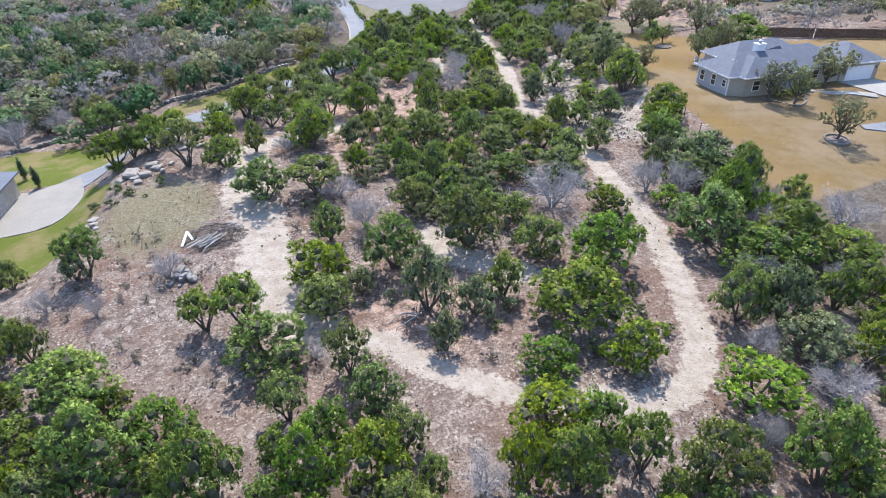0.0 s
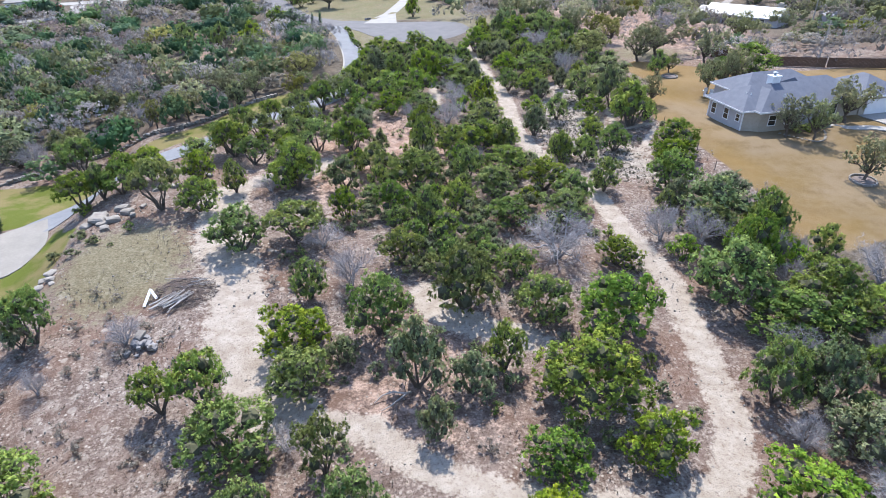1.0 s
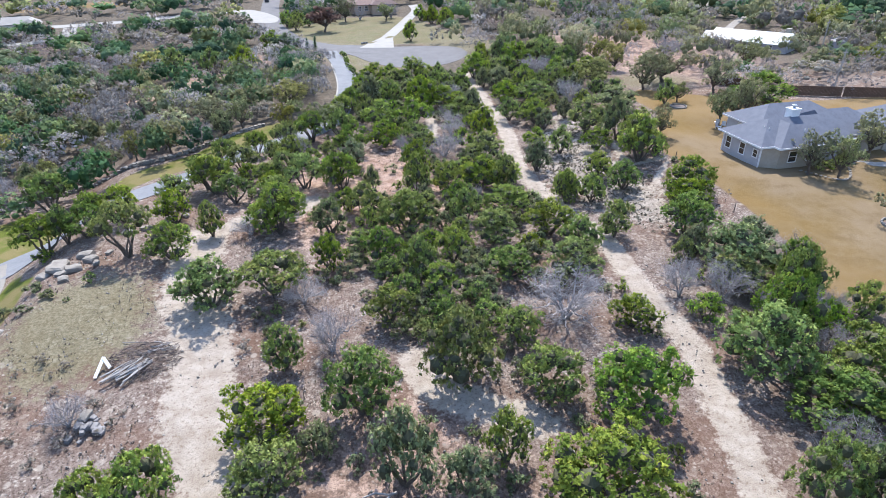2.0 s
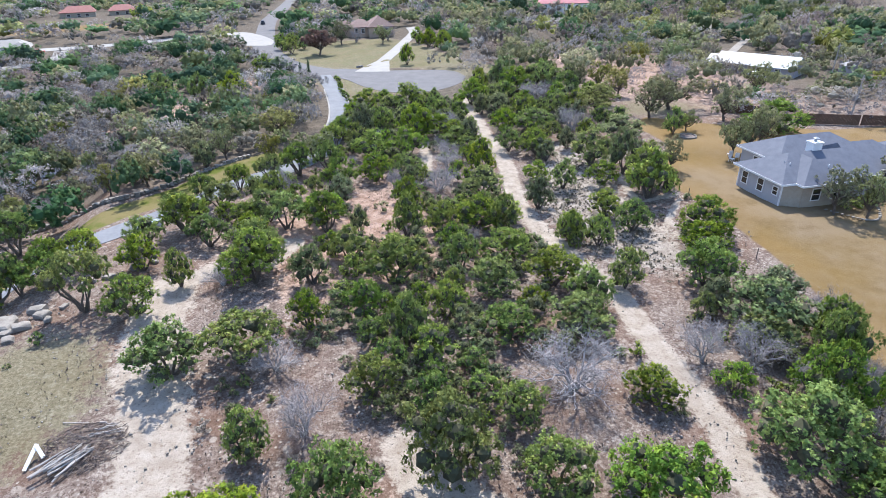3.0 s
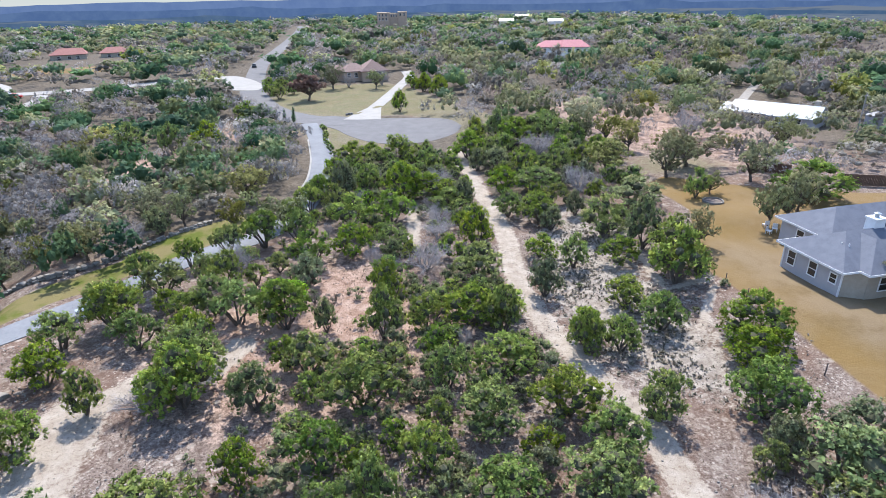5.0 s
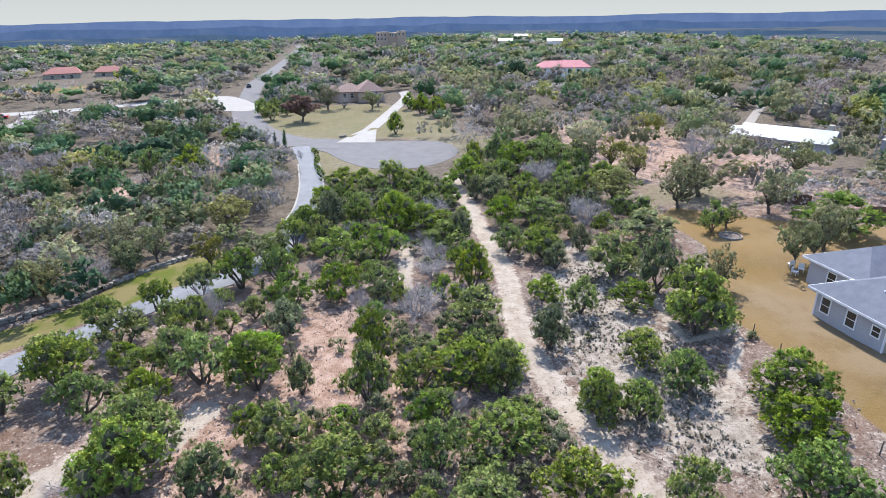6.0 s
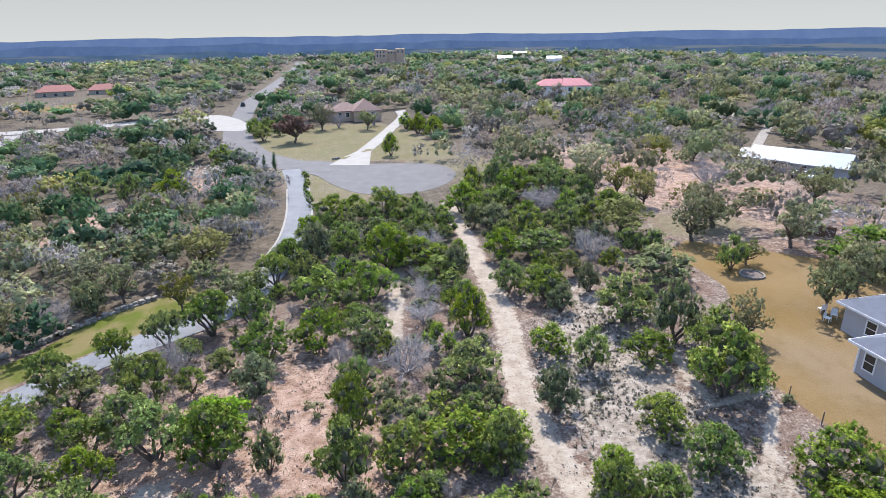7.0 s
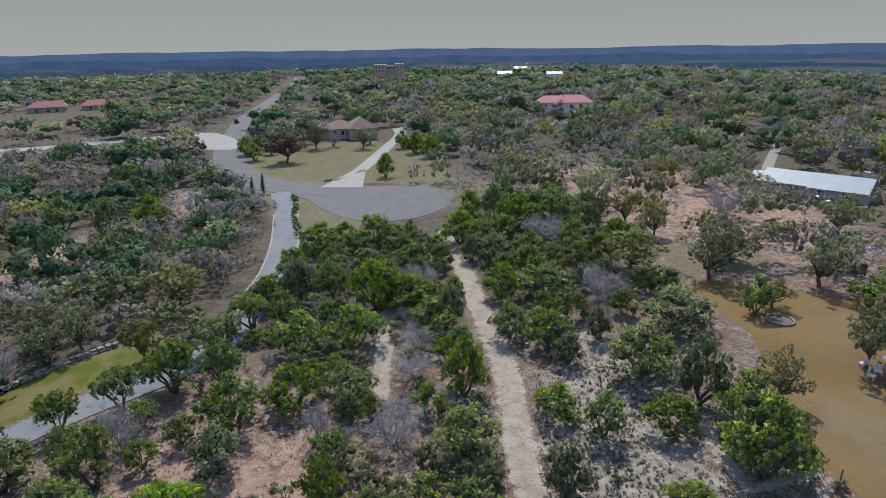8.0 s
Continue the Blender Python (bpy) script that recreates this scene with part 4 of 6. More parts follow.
plant(BARE_KIND, [(25, 249, 3.6, 5.2), (37, 250, 3.8, 5.6), (12, 246, 3.6, 5.0), (-2, 252, 2.8, 4.6)], 152, "leafless trees")
plant(JUNIPER_KIND, [(6, 240, 2.6, 4.4), (2, 250, 2.8, 4.8), (50, 236, 3.0, 5.4), (53, 226, 3.2, 5.6), (37, 209.5, 2.3, 4.6), (1.5, 232, 3.4, 5.6), (-1.5, 241, 3.4, 6.0), (48, 228, 3.4, 6.0), (51, 219, 3.6, 6.4), (46, 238, 3.0, 5.8)], 154, "junipers of the hilltop")
plant(NEAR_TALL_KIND, [(14.2, 136.5, 2.3, 4.4), (13.2, 131, 2.2, 4.2), (11.4, 125.5, 2.4, 4.6), (9.4, 119.8, 2.6, 4.8), (7.2, 114.6, 2.3, 4.5), (3.4, 109.6, 2.5, 4.8), (-0.6, 106.2, 2.4, 4.6), (-5.0, 103.8, 2.2, 4.2), (-9.4, 100.2, 2.4, 4.8)], 112, "stemmed junipers beside the driveway")
# the row of trees behind the green strip beside the driveway
plant(OAK_KIND, [(-19.5, 112.5, 3.4, 5.6), (-29.5, 111.5, 3.2, 5.4), (-8.5, 119.8, 3.0, 5.2)], 160, "live oaks")
plant(YELLOW_KIND, [(-24.5, 111.0, 2.6, 4.6), (-36.5, 108.6, 2.8, 4.8)], 162, "oaks in spring leaf")
plant(BARE_KIND, [(-33.5, 110.5, 3.0, 4.4), (-42.0, 105.0, 3.4, 4.8), (-15.0, 115.6, 2.8, 4.2), (-48.0, 101.5, 3.4, 4.8), (-26.5, 115.0, 3.2, 4.8)], 164, "leafless trees")
plant(PALE_KIND, [(-45.0, 106.5, 3.0, 5.0), (-39.5, 109.0, 2.8, 4.8), (-11.5, 118.0, 2.6, 4.6), (-22.0, 114.5, 2.8, 5.0), (-54.0, 99.5, 3.2, 5.2)], 166, "pale junipers")
CENTRE = [(8, 60), (22, 56), (30, 58), (30, 75), (29, 95), (33, 108), (35, 150), (14, 152), (12, 130), (9, 112), (17, 100), (15, 84), (7, 70)]
BEYOND = [(38, 108), (45, 112), (58, 108), (62, 118), (66, 140), (60, 160), (48, 164), (42, 150), (40, 130)]
EAST_FRONT = [(35, 20), (50, 20), (50, 46), (48, 60), (40, 64), (36, 56), (35, 46), (34, 34), (30, 22)]
DRIVE_SIDE = [(-15, 88), (0, 84), (10, 92), (14, 104), (14, 130), (9, 124), (4, 116), (-4, 110), (-14, 101)]
HILLTOP = [(-8, 36), (6, 30), (24, 28), (31, 46), (30, 75), (31, 110), (36, 150), (14, 150), (6, 108), (-8, 92), (-4, 66), (-4, 46)]
SOUTH_WEST = [(-27, 14), (-27, 43), (-23, 42), (-17, 36), (-15.7, 31), (-7.6, 28), (-5.9, 30), (0, 25.5), (3.4, 25.5), (2.6, 20.7), (2, 14)]
SOUTH_EAST = [(7.6, 13), (7.6, 19.5), (9.5, 25.5), (14, 25), (19, 21.2), (23.4, 19.7), (33, 20), (33, 12)]
THICKET_KIND = dict(material=JUNIPER_LEAF, shapes=[tufted(130 + k, juniper_lobes(random.Random(130 + k), 9, 0.58, 0.06), 200, 11, 0.09) for k in range(6)])
PALE_THICKET_KIND = dict(material=PALE_LEAF, shapes=[tufted(140 + k, juniper_lobes(random.Random(140 + k), 8, 0.58, 0.06), 160, 11, 0.09) for k in range(4)])
THICKETS = [
    [(6, 79.3), (17.3, 80.4), (14.7, 63.2), (12.3, 60.2), (6.3, 62.3)],
    [(15.7, 92.5), (28.2, 87.2), (30.8, 59.3), (27.3, 57.3), (16.8, 59.8), (16.7, 63.4), (18.7, 74.8)],
    [(7, 58.4), (14, 61.9), (19.5, 56.6), (15.6, 51.9), (6.8, 53.9)],
    [(20, 90), (29, 86), (31, 100), (35, 120), (37, 148), (20, 148), (16, 125)],
]
for i, outline in enumerate(THICKETS):
    fill(THICKET_KIND, outline, 260, 1.3, 2.3, 1.75, 180 + 3 * i, "junipers of the hilltop", 0.74, 0.5, True)
    fill(PALE_THICKET_KIND, outline, 200, 0.9, 1.7, 1.8, 400 + 3 * i, "pale junipers", 0.6, 0.5, True)
fill(BARE_KIND, CENTRE, 60, 1.0, 1.7, 1.7, 215, "leafless trees", 0.42)
fill(JUNIPER_KIND, CENTRE, 900, 1.4, 2.6, 1.7, 200, "junipers of the hilltop", 0.74)
fill(PALE_KIND, CENTRE, 250, 1.2, 2.0, 1.7, 210, "pale junipers", 0.62)
fill(THICKET_KIND, BEYOND, 400, 1.8, 3.2, 1.9, 220, "junipers of the hilltop", 0.72, 1.5, True)
fill(PALE_THICKET_KIND, BEYOND, 120, 1.5, 2.4, 1.9, 230, "pale junipers", 0.6, 1.5, True)
fill(JUNIPER_KIND, EAST_FRONT, 260, 1.4, 2.8, 1.9, 240, "junipers of the hilltop", 0.72)
fill(BARE_KIND, EAST_FRONT, 60, 1.4, 2.2, 1.7, 245, "leafless trees", 0.6)
fill(TALL_KIND, DRIVE_SIDE, 210, 1.6, 2.8, 1.8, 250, "stemmed junipers beside the driveway", 0.72)
fill(NEAR_KIND, SOUTH_WEST, 420, 1.3, 2.5, 1.9, 260, "junipers of the hilltop", 0.6)
fill(NEAR_KIND, SOUTH_EAST, 260, 1.3, 2.4, 1.9, 262, "junipers of the hilltop", 0.6)
fill(SHRUB_KIND, HILLTOP, 330, 0.5, 1.1, 1.5, 300, "small shrubs of the hilltop", 0.6)
fill(DARK_SHRUB_KIND, HILLTOP, 160, 0.6, 1.2, 1.5, 310, "small shrubs of the hilltop", 0.6)
fill(DEAD_SHRUB_KIND, HILLTOP, 160, 0.4, 1.0, 1.1, 320, "dead brush of the hilltop", 0.55)
fill(DARK_SHRUB_KIND, EAST_FRONT, 120, 0.6, 1.2, 1.5, 330, "small shrubs of the hilltop", 0.6)
fill(SHRUB_KIND, BEYOND, 120, 0.7, 1.4, 1.5, 340, "small shrubs of the hilltop", 0.55)
fill(DEAD_SHRUB_KIND, [(-26, 34), (-8, 34), (-12, 50), (-20, 60), (-27, 56)], 60, 0.3, 0.8, 1.1, 350, "dead brush of the hilltop", 0.6)


# ---- far woods ----
def clear_of_woods(px, py):
    """True where no wood grows: roads, lawns, clearings and the ground of the single trees."""
    c = away(px, py, ROAD) < 8.5
    c |= np.hypot(px - 31.5, py - 173.3) < 18
    c |= away(px, py, DRIVEWAY) < 4.5
    c |= away(px, py, SIDE_STREET) < 6
    c |= away(px, py, [(-22, 272), (-40, 274), (-60, 268), (-78, 258)]) < 11
    c |= within(px, py, RED_HOUSE_LAWN, 0.1) > 0.5
    c |= away(px, py, FRONT_DRIVE) < 5
    c |= away(px, py, TRAIL_MAIN) < 3.2
    c |= within(px, py, EAST_LAWN, 0.1) > 0.5
    c |= within(px, py, WEST_GREEN, 0.1) > 0.5
    c |= within(px, py, WEST_LAWN, 0.1) > 0.5
    c |= within(px, py, [(-1, 196), (26, 193), (46, 192), (52, 186), (50, 215), (46, 250), (36, 262), (8, 240), (-3, 226)], 0.1) > 0.5
    c |= within(px, py, [(-30, 92), (-24, 60), (-32, 40), (-16, 14), (40, 10), (60, 45), (58, 100), (47, 158), (13, 160), (11, 138), (4, 122)], 0.1) > 0.5
    c |= (np.abs(px - 117) < 11) & (np.abs(py - 153) < 17)
    c |= (np.abs(px - 76) < 24) & (np.abs(py - 84) < 18)
    c |= (np.abs(px - 32) < 13) & (np.abs(py - 266) < 12)
    c |= (np.abs(px - 128) < 15) & (np.abs(py - 298) < 17)
    c |= (np.abs(px + 105) < 25) & (np.abs(py - 392) < 42)
    c |= (np.abs(px + 98) < 14) & (np.abs(py - 275) < 14)
    c |= (np.abs(px - 90) < 20) & (np.abs(py - 585) < 60)
    c |= (np.abs(px + 22) < 9) & (np.abs(py - 168) < 5)
    c |= within(px, py, CLEARED_WEST, 0.1) > 0.5
    c |= away(px, py, WEST_LANE) < 4.5
    c |= away(px, py, [(118, 160), (127, 176), (146, 196)]) < 5
    c |= away(px, py, [(-30, 50), (-40, 66), (-52, 84)]) < 7
    for a, b, r in [q for q in STANDING if q[2] > 1.2]:
        c |= np.hypot(px - a, py - b) < r + 1.2
    return c


def billow_lobes(rng, n):
    """A broad, billowing crown of radius 1 and height 1."""
    lobes = [(Vector((rng.uniform(-0.1, 0.1), rng.uniform(-0.1, 0.1), 0.56)), rng.uniform(0.5, 0.62), 0.62)]
    turn = rng.uniform(0, 6.28)
    for i in range(n):
        a, r = turn + 6.28 * i / n + rng.uniform(-0.3, 0.3), rng.uniform(0.3, 0.46)
        ring = rng.uniform(0.88, 1.1) - r
        lobes.append((Vector((math.cos(a) * ring, math.sin(a) * ring, rng.uniform(0.3, 0.68))), r, 0.6))
    for i in range(n):
        a, ring, r = rng.uniform(0, 6.28), rng.uniform(0.3, 0.8), rng.uniform(0.14, 0.22)
        lobes.append((Vector((math.cos(a) * ring, math.sin(a) * ring, 0.92 - 0.4 * ring)), r, 0.6))
    return lobes


def far_shape(rng, lobes_n, leaves, leaf, core, twig):
    """Triangles, shades, inner marks and ways of one far tree."""
    lobes = billow_lobes(rng, lobes_n)
    per = 9 if leaves > 120 else 4
    if twig:
        return tufted(rng.randrange(9999), lobes, max(8, leaves // per), per, leaf, slim=0.17, flat=0.3, spread=0.8, core=0.0, stray=0.0, rough=0.25)
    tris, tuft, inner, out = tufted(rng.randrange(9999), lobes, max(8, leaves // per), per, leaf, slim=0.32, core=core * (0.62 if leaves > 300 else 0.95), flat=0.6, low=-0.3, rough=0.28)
    # Core faces get a darker leaf tone in place of the shade inside.
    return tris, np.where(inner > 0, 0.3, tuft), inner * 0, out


def wood(area, where, count, size, tall, leaves, leaf, lobes_n, seed, kinds, space=1.0):
    """Far trees of several kinds, growing in drifts, each kind joined into one mesh."""
    rng = random.Random(seed)
    x0, y0, x1, y1 = area
    px = np.array([rng.uniform(x0, x1) for _ in range(count)])
    py = np.array([rng.uniform(y0, y1) for _ in range(count)])
    ok = ~clear_of_woods(px, py)
    pz = height(px, py)
    grid = {}
    made = {key: [] for key in kinds}
    shapes = {key: [far_shape(rng, lobes_n, int(leaves * k["more"]), leaf * k["leaf"], k["core"], k["twig"]) for _ in range(6)] for key, k in kinds.items()}
    names = list(kinds)
    for i in np.nonzero(ok)[0]:
        x, y = float(px[i]), float(py[i])
        r = size * rng.uniform(0.55, 1.4)
        cell = (int(x // (size * 2)), int(y // (size * 2)))
        if any(math.hypot(x - a, y - b) < space * (r + c) for dx in (-1, 0, 1) for dy in (-1, 0, 1) for a, b, c in grid.get((cell[0] + dx, cell[1] + dy), ())):
            continue
        grid.setdefault(cell, []).append((x, y, r))
        odds = [max(0.0, 0.15 * kinds[key]["share"], kinds[key]["share"] * (1 + 1.5 * noise.noise(Vector((x / 28, y / 28, 7.7 * j + seed))))) for j, key in enumerate(names)]
        key = rng.choices(names, odds)[0]
        tris, tuft, inner, out = shapes[key][rng.randrange(6)]
        h, a = tall * (0.5 + 0.5 * r / size) * rng.uniform(0.65, 1.25), rng.uniform(0, 6.28)
        ca, sa = math.cos(a) * r, math.sin(a) * r
        m = np.array([[ca, sa, 0], [-sa, ca, 0], [0, 0, h]])
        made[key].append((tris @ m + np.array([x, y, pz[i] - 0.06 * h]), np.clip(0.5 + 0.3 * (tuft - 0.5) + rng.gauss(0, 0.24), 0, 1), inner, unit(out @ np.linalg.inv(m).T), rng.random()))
    for key, trees in made.items():
        if trees:
            tagged(new(key, joined(key, trees, kinds[key]["material"])), kinds[key]["label"] + " " + where, "woods", kind="stuff")


def shares(juniper_, pale_, oak_, tan_, bare_, yellow_=0.03, mauve_=0.03):
    """How often each kind of tree stands in a wood."""
    return dict(
        juniper_wood=dict(share=juniper_, material=HAZED_CEDAR_LEAF, leaf=1.0, core=0.72, twig=False, more=1.0, label="dense dark green juniper woods"),
        pale_wood=dict(share=pale_, material=PALE_LEAF, leaf=0.95, core=0.68, twig=False, more=1.0, label="pale olive juniper woods"),
        oak_wood=dict(share=oak_, material=OAK_LEAF, leaf=0.85, core=0.6, twig=False, more=1.2, label="olive live oak woods"),
        tan_wood=dict(share=tan_, material=TAN_LEAF, leaf=0.8, core=0.55, twig=False, more=1.2, label="grey-tan budding oak woods"),
        yellow_wood=dict(share=yellow_, material=YELLOW_LEAF, leaf=0.85, core=0.6, twig=False, more=1.2, label="yellow-green spring oak woods"),
        mauve_wood=dict(share=mauve_, material=MAUVE_TWIGS, leaf=0.75, core=0.0, twig=True, more=2.2, label="mauve-grey leafless trees"),
        bare_wood=dict(share=bare_, material=TWIG_GREY, leaf=0.75, core=0.0, twig=True, more=2.2, label="silver-grey leafless trees"),
    )


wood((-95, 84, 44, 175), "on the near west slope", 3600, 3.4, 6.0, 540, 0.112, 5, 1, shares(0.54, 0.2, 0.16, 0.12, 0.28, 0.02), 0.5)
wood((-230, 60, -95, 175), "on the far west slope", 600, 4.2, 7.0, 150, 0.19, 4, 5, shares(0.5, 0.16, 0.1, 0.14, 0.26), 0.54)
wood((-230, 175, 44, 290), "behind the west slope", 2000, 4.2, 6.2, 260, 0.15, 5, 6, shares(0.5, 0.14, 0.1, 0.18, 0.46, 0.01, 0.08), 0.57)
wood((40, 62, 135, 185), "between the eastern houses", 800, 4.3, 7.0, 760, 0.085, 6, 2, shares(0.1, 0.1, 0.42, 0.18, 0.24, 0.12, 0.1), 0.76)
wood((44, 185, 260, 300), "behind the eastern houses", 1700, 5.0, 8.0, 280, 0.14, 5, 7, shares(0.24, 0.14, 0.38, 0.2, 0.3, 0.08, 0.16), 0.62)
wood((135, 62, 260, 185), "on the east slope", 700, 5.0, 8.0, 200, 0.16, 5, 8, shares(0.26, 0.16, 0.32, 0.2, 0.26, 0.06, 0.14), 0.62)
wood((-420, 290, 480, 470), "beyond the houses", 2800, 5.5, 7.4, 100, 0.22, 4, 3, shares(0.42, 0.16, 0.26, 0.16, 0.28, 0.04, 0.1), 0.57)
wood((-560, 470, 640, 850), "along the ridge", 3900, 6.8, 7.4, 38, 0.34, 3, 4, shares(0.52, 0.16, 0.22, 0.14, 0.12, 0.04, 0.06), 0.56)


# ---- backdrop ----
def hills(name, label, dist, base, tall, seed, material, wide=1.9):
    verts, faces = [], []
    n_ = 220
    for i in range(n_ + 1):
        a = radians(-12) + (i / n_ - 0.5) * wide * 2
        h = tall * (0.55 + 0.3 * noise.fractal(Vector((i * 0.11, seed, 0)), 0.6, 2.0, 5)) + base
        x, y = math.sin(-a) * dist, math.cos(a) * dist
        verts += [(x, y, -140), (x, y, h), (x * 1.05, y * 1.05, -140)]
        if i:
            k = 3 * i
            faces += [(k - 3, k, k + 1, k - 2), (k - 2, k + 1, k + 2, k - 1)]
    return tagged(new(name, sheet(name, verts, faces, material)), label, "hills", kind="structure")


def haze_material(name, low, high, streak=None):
    """Far hills as a plain glow, the air's blue put into its colour."""
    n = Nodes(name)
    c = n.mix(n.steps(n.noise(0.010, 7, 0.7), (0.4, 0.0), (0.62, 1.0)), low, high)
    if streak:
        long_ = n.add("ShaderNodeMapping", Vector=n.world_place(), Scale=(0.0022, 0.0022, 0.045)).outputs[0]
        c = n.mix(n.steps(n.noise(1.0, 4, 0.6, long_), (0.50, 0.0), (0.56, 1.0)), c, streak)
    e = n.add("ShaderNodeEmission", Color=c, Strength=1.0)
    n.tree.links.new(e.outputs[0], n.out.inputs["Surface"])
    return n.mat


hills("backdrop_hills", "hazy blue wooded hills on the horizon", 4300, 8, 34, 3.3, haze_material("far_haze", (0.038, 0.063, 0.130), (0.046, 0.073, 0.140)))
hills("backdrop_hills", "haze-blue wooded slopes below the far hills", 3700, -36, 44, 5.7, haze_material("middle_haze", (0.025, 0.046, 0.100), (0.034, 0.058, 0.112)))
hills("backdrop_hills", "haze-blue and green wooded valley with pale fields", 3100, -58, 38, 8.1, haze_material("near_haze", (0.019, 0.038, 0.072), (0.031, 0.052, 0.086), (0.055, 0.069, 0.092)))


def haze_belt():
    """The pale hazy sky near the horizon, all round."""
    n = Nodes("sky_haze")
    z = n.tree.nodes.new("ShaderNodeSeparateXYZ")
    n.put(z.inputs[0], n.world_place())
    f = n.math("DIVIDE", z.outputs[2], 1100.0)
    c = n.steps(f, (0.0, (0.214, 0.230, 0.230)), (0.2, (0.197, 0.211, 0.214)), (0.5, (0.173, 0.187, 0.195)), (1.0, (0.146, 0.168, 0.185)))
    e = n.add("ShaderNodeEmission", Color=c, Strength=1.0)
    n.tree.links.new(e.outputs[0], n.out.inputs["Surface"])
    verts, faces, around = [], [], 96
    for i in range(around):
        a = 2 * math.pi * i / around
        for z_ in (-250, 100, 400, 1000):
            verts.append((4700 * math.sin(a), 4700 * math.cos(a), z_))
    for i in range(around):
        for k in range(3):
            j = (i + 1) % around
            faces.append((i * 4 + k, j * 4 + k, j * 4 + k + 1, i * 4 + k + 1))
    return tagged(new("backdrop_sky", sheet("backdrop_sky", verts, faces, n.mat)), "pale hazy sky low over the horizon", "sky", kind="structure")


haze_belt()


# ---- houses ----
def thing(name, label, category, m, group=""):
    """An empty at a thing's base, under which its parts hang."""
    top = tagged(new(name), label, category, group)
    top.matrix_world = m
    return top


def part(name, bm, material, parent, label="", m=None):
    """One bmesh as one mesh object under a thing or a part."""
    ob = new(name, mesh_of(bm, name, material))
    ob.parent = parent
    if m is not None:
        ob.matrix_basis = m
    return tagged(ob, label)


def box(bm, x0, y0, z0, x1, y1, z1, bevel=0.0):
    vs = bmesh.ops.create_cube(bm, size=1.0)["verts"]
    for v in vs:
        v.co = Vector(((x0 + x1) / 2 + v.co.x * (x1 - x0), (y0 + y1) / 2 + v.co.y * (y1 - y0), (z0 + z1) / 2 + v.co.z * (z1 - z0)))
    if bevel:
        bmesh.ops.bevel(bm, geom=list({e for v in vs for e in v.link_edges}), offset=bevel, segments=1, affect="EDGES")
    return vs


def boxed(*args, **keys):
    bm = bmesh.new()
    box(bm, *args, **keys)
    return bm


def roof_block(x0, y0, x1, y1, eave, rise, along, hip0, hip1, thick=0.18):
    """A pitched roof with a soffit: ridge along x or y, each end a hip (run in metres) or a gable (0)."""
    bm = bmesh.new()
    if along == "x":
        ym = (y0 + y1) / 2
        ridge = [(x0 + hip0, ym), (x1 - hip1, ym)]
    else:
        xm = (x0 + x1) / 2
        ridge = [(xm, y0 + hip0), (xm, y1 - hip1)]
    corners = [(x0, y0), (x1, y0), (x1, y1), (x0, y1)]
    low = [bm.verts.new((x, y, eave - thick)) for x, y in corners]
    top = [bm.verts.new((x, y, eave)) for x, y in corners]
    r = [bm.verts.new((x, y, eave + rise)) for x, y in ridge]
    bm.faces.new(low[::-1])
    for k in range(4):
        bm.faces.new((low[k], low[(k + 1) % 4], top[(k + 1) % 4], top[k]))
    if along == "x":
        for f in ((top[0], top[1], r[1], r[0]), (top[1], top[2], r[1]), (top[2], top[3], r[0], r[1]), (top[3], top[0], r[0])):
            bm.faces.new(f)
    else:
        for f in ((top[0], top[1], r[0]), (top[1], top[2], r[1], r[0]), (top[2], top[3], r[1]), (top[3], top[0], r[0], r[1])):
            bm.faces.new(f)
    return bm


def fascia(parent, x0, y0, x1, y1, z, material):
    """White boards along the eaves."""
    for a in ((x0 - 0.02, y0 - 0.05, x1 + 0.02, y0 - 0.004), (x0 - 0.02, y1 + 0.004, x1 + 0.02, y1 + 0.05), (x0 - 0.05, y0, x0 - 0.004, y1), (x1 + 0.004, y0, x1 + 0.05, y1)):
        part("fascia", boxed(a[0], a[1], z - 0.2, a[2], a[3], z + 0.02), material, parent, "white painted eaves board")


def window(parent, side, at, along_, z, w, h, frame_mat=None):
    """A window on a wall facing -x or -y (side "x" or "y") at that wall's plane."""
    frame_mat = frame_mat or WHITE_PAINT
    bm = bmesh.new()
    t = 0.11

    def put(a0, z0, a1, z1, d0, d1):
        if side == "x":
            box(bm, at - d1, a0, z0, at - d0, a1, z1)
        else:
            box(bm, a0, at - d1, z0, a1, at - d0, z1)
    put(along_ - w / 2 - t, z - t, along_ + w / 2 + t, z, 0.0, 0.07)
    put(along_ - w / 2 - t, z + h, along_ + w / 2 + t, z + h + t, 0.0, 0.07)
    put(along_ - w / 2 - t, z, along_ - w / 2, z + h, 0.0, 0.07)
    put(along_ + w / 2, z, along_ + w / 2 + t, z + h, 0.0, 0.07)
    put(along_ - w / 2, z + h * 0.5 - 0.03, along_ + w / 2, z + h * 0.5 + 0.03, 0.0, 0.05)
    ob = part("window", bm, frame_mat, parent, "white framed sash window")
    bm = bmesh.new()
    put(along_ - w / 2, z, along_ + w / 2, z + h, 0.003, 0.022)
    part("pane", bm, GLASS, ob, "dark window pane")


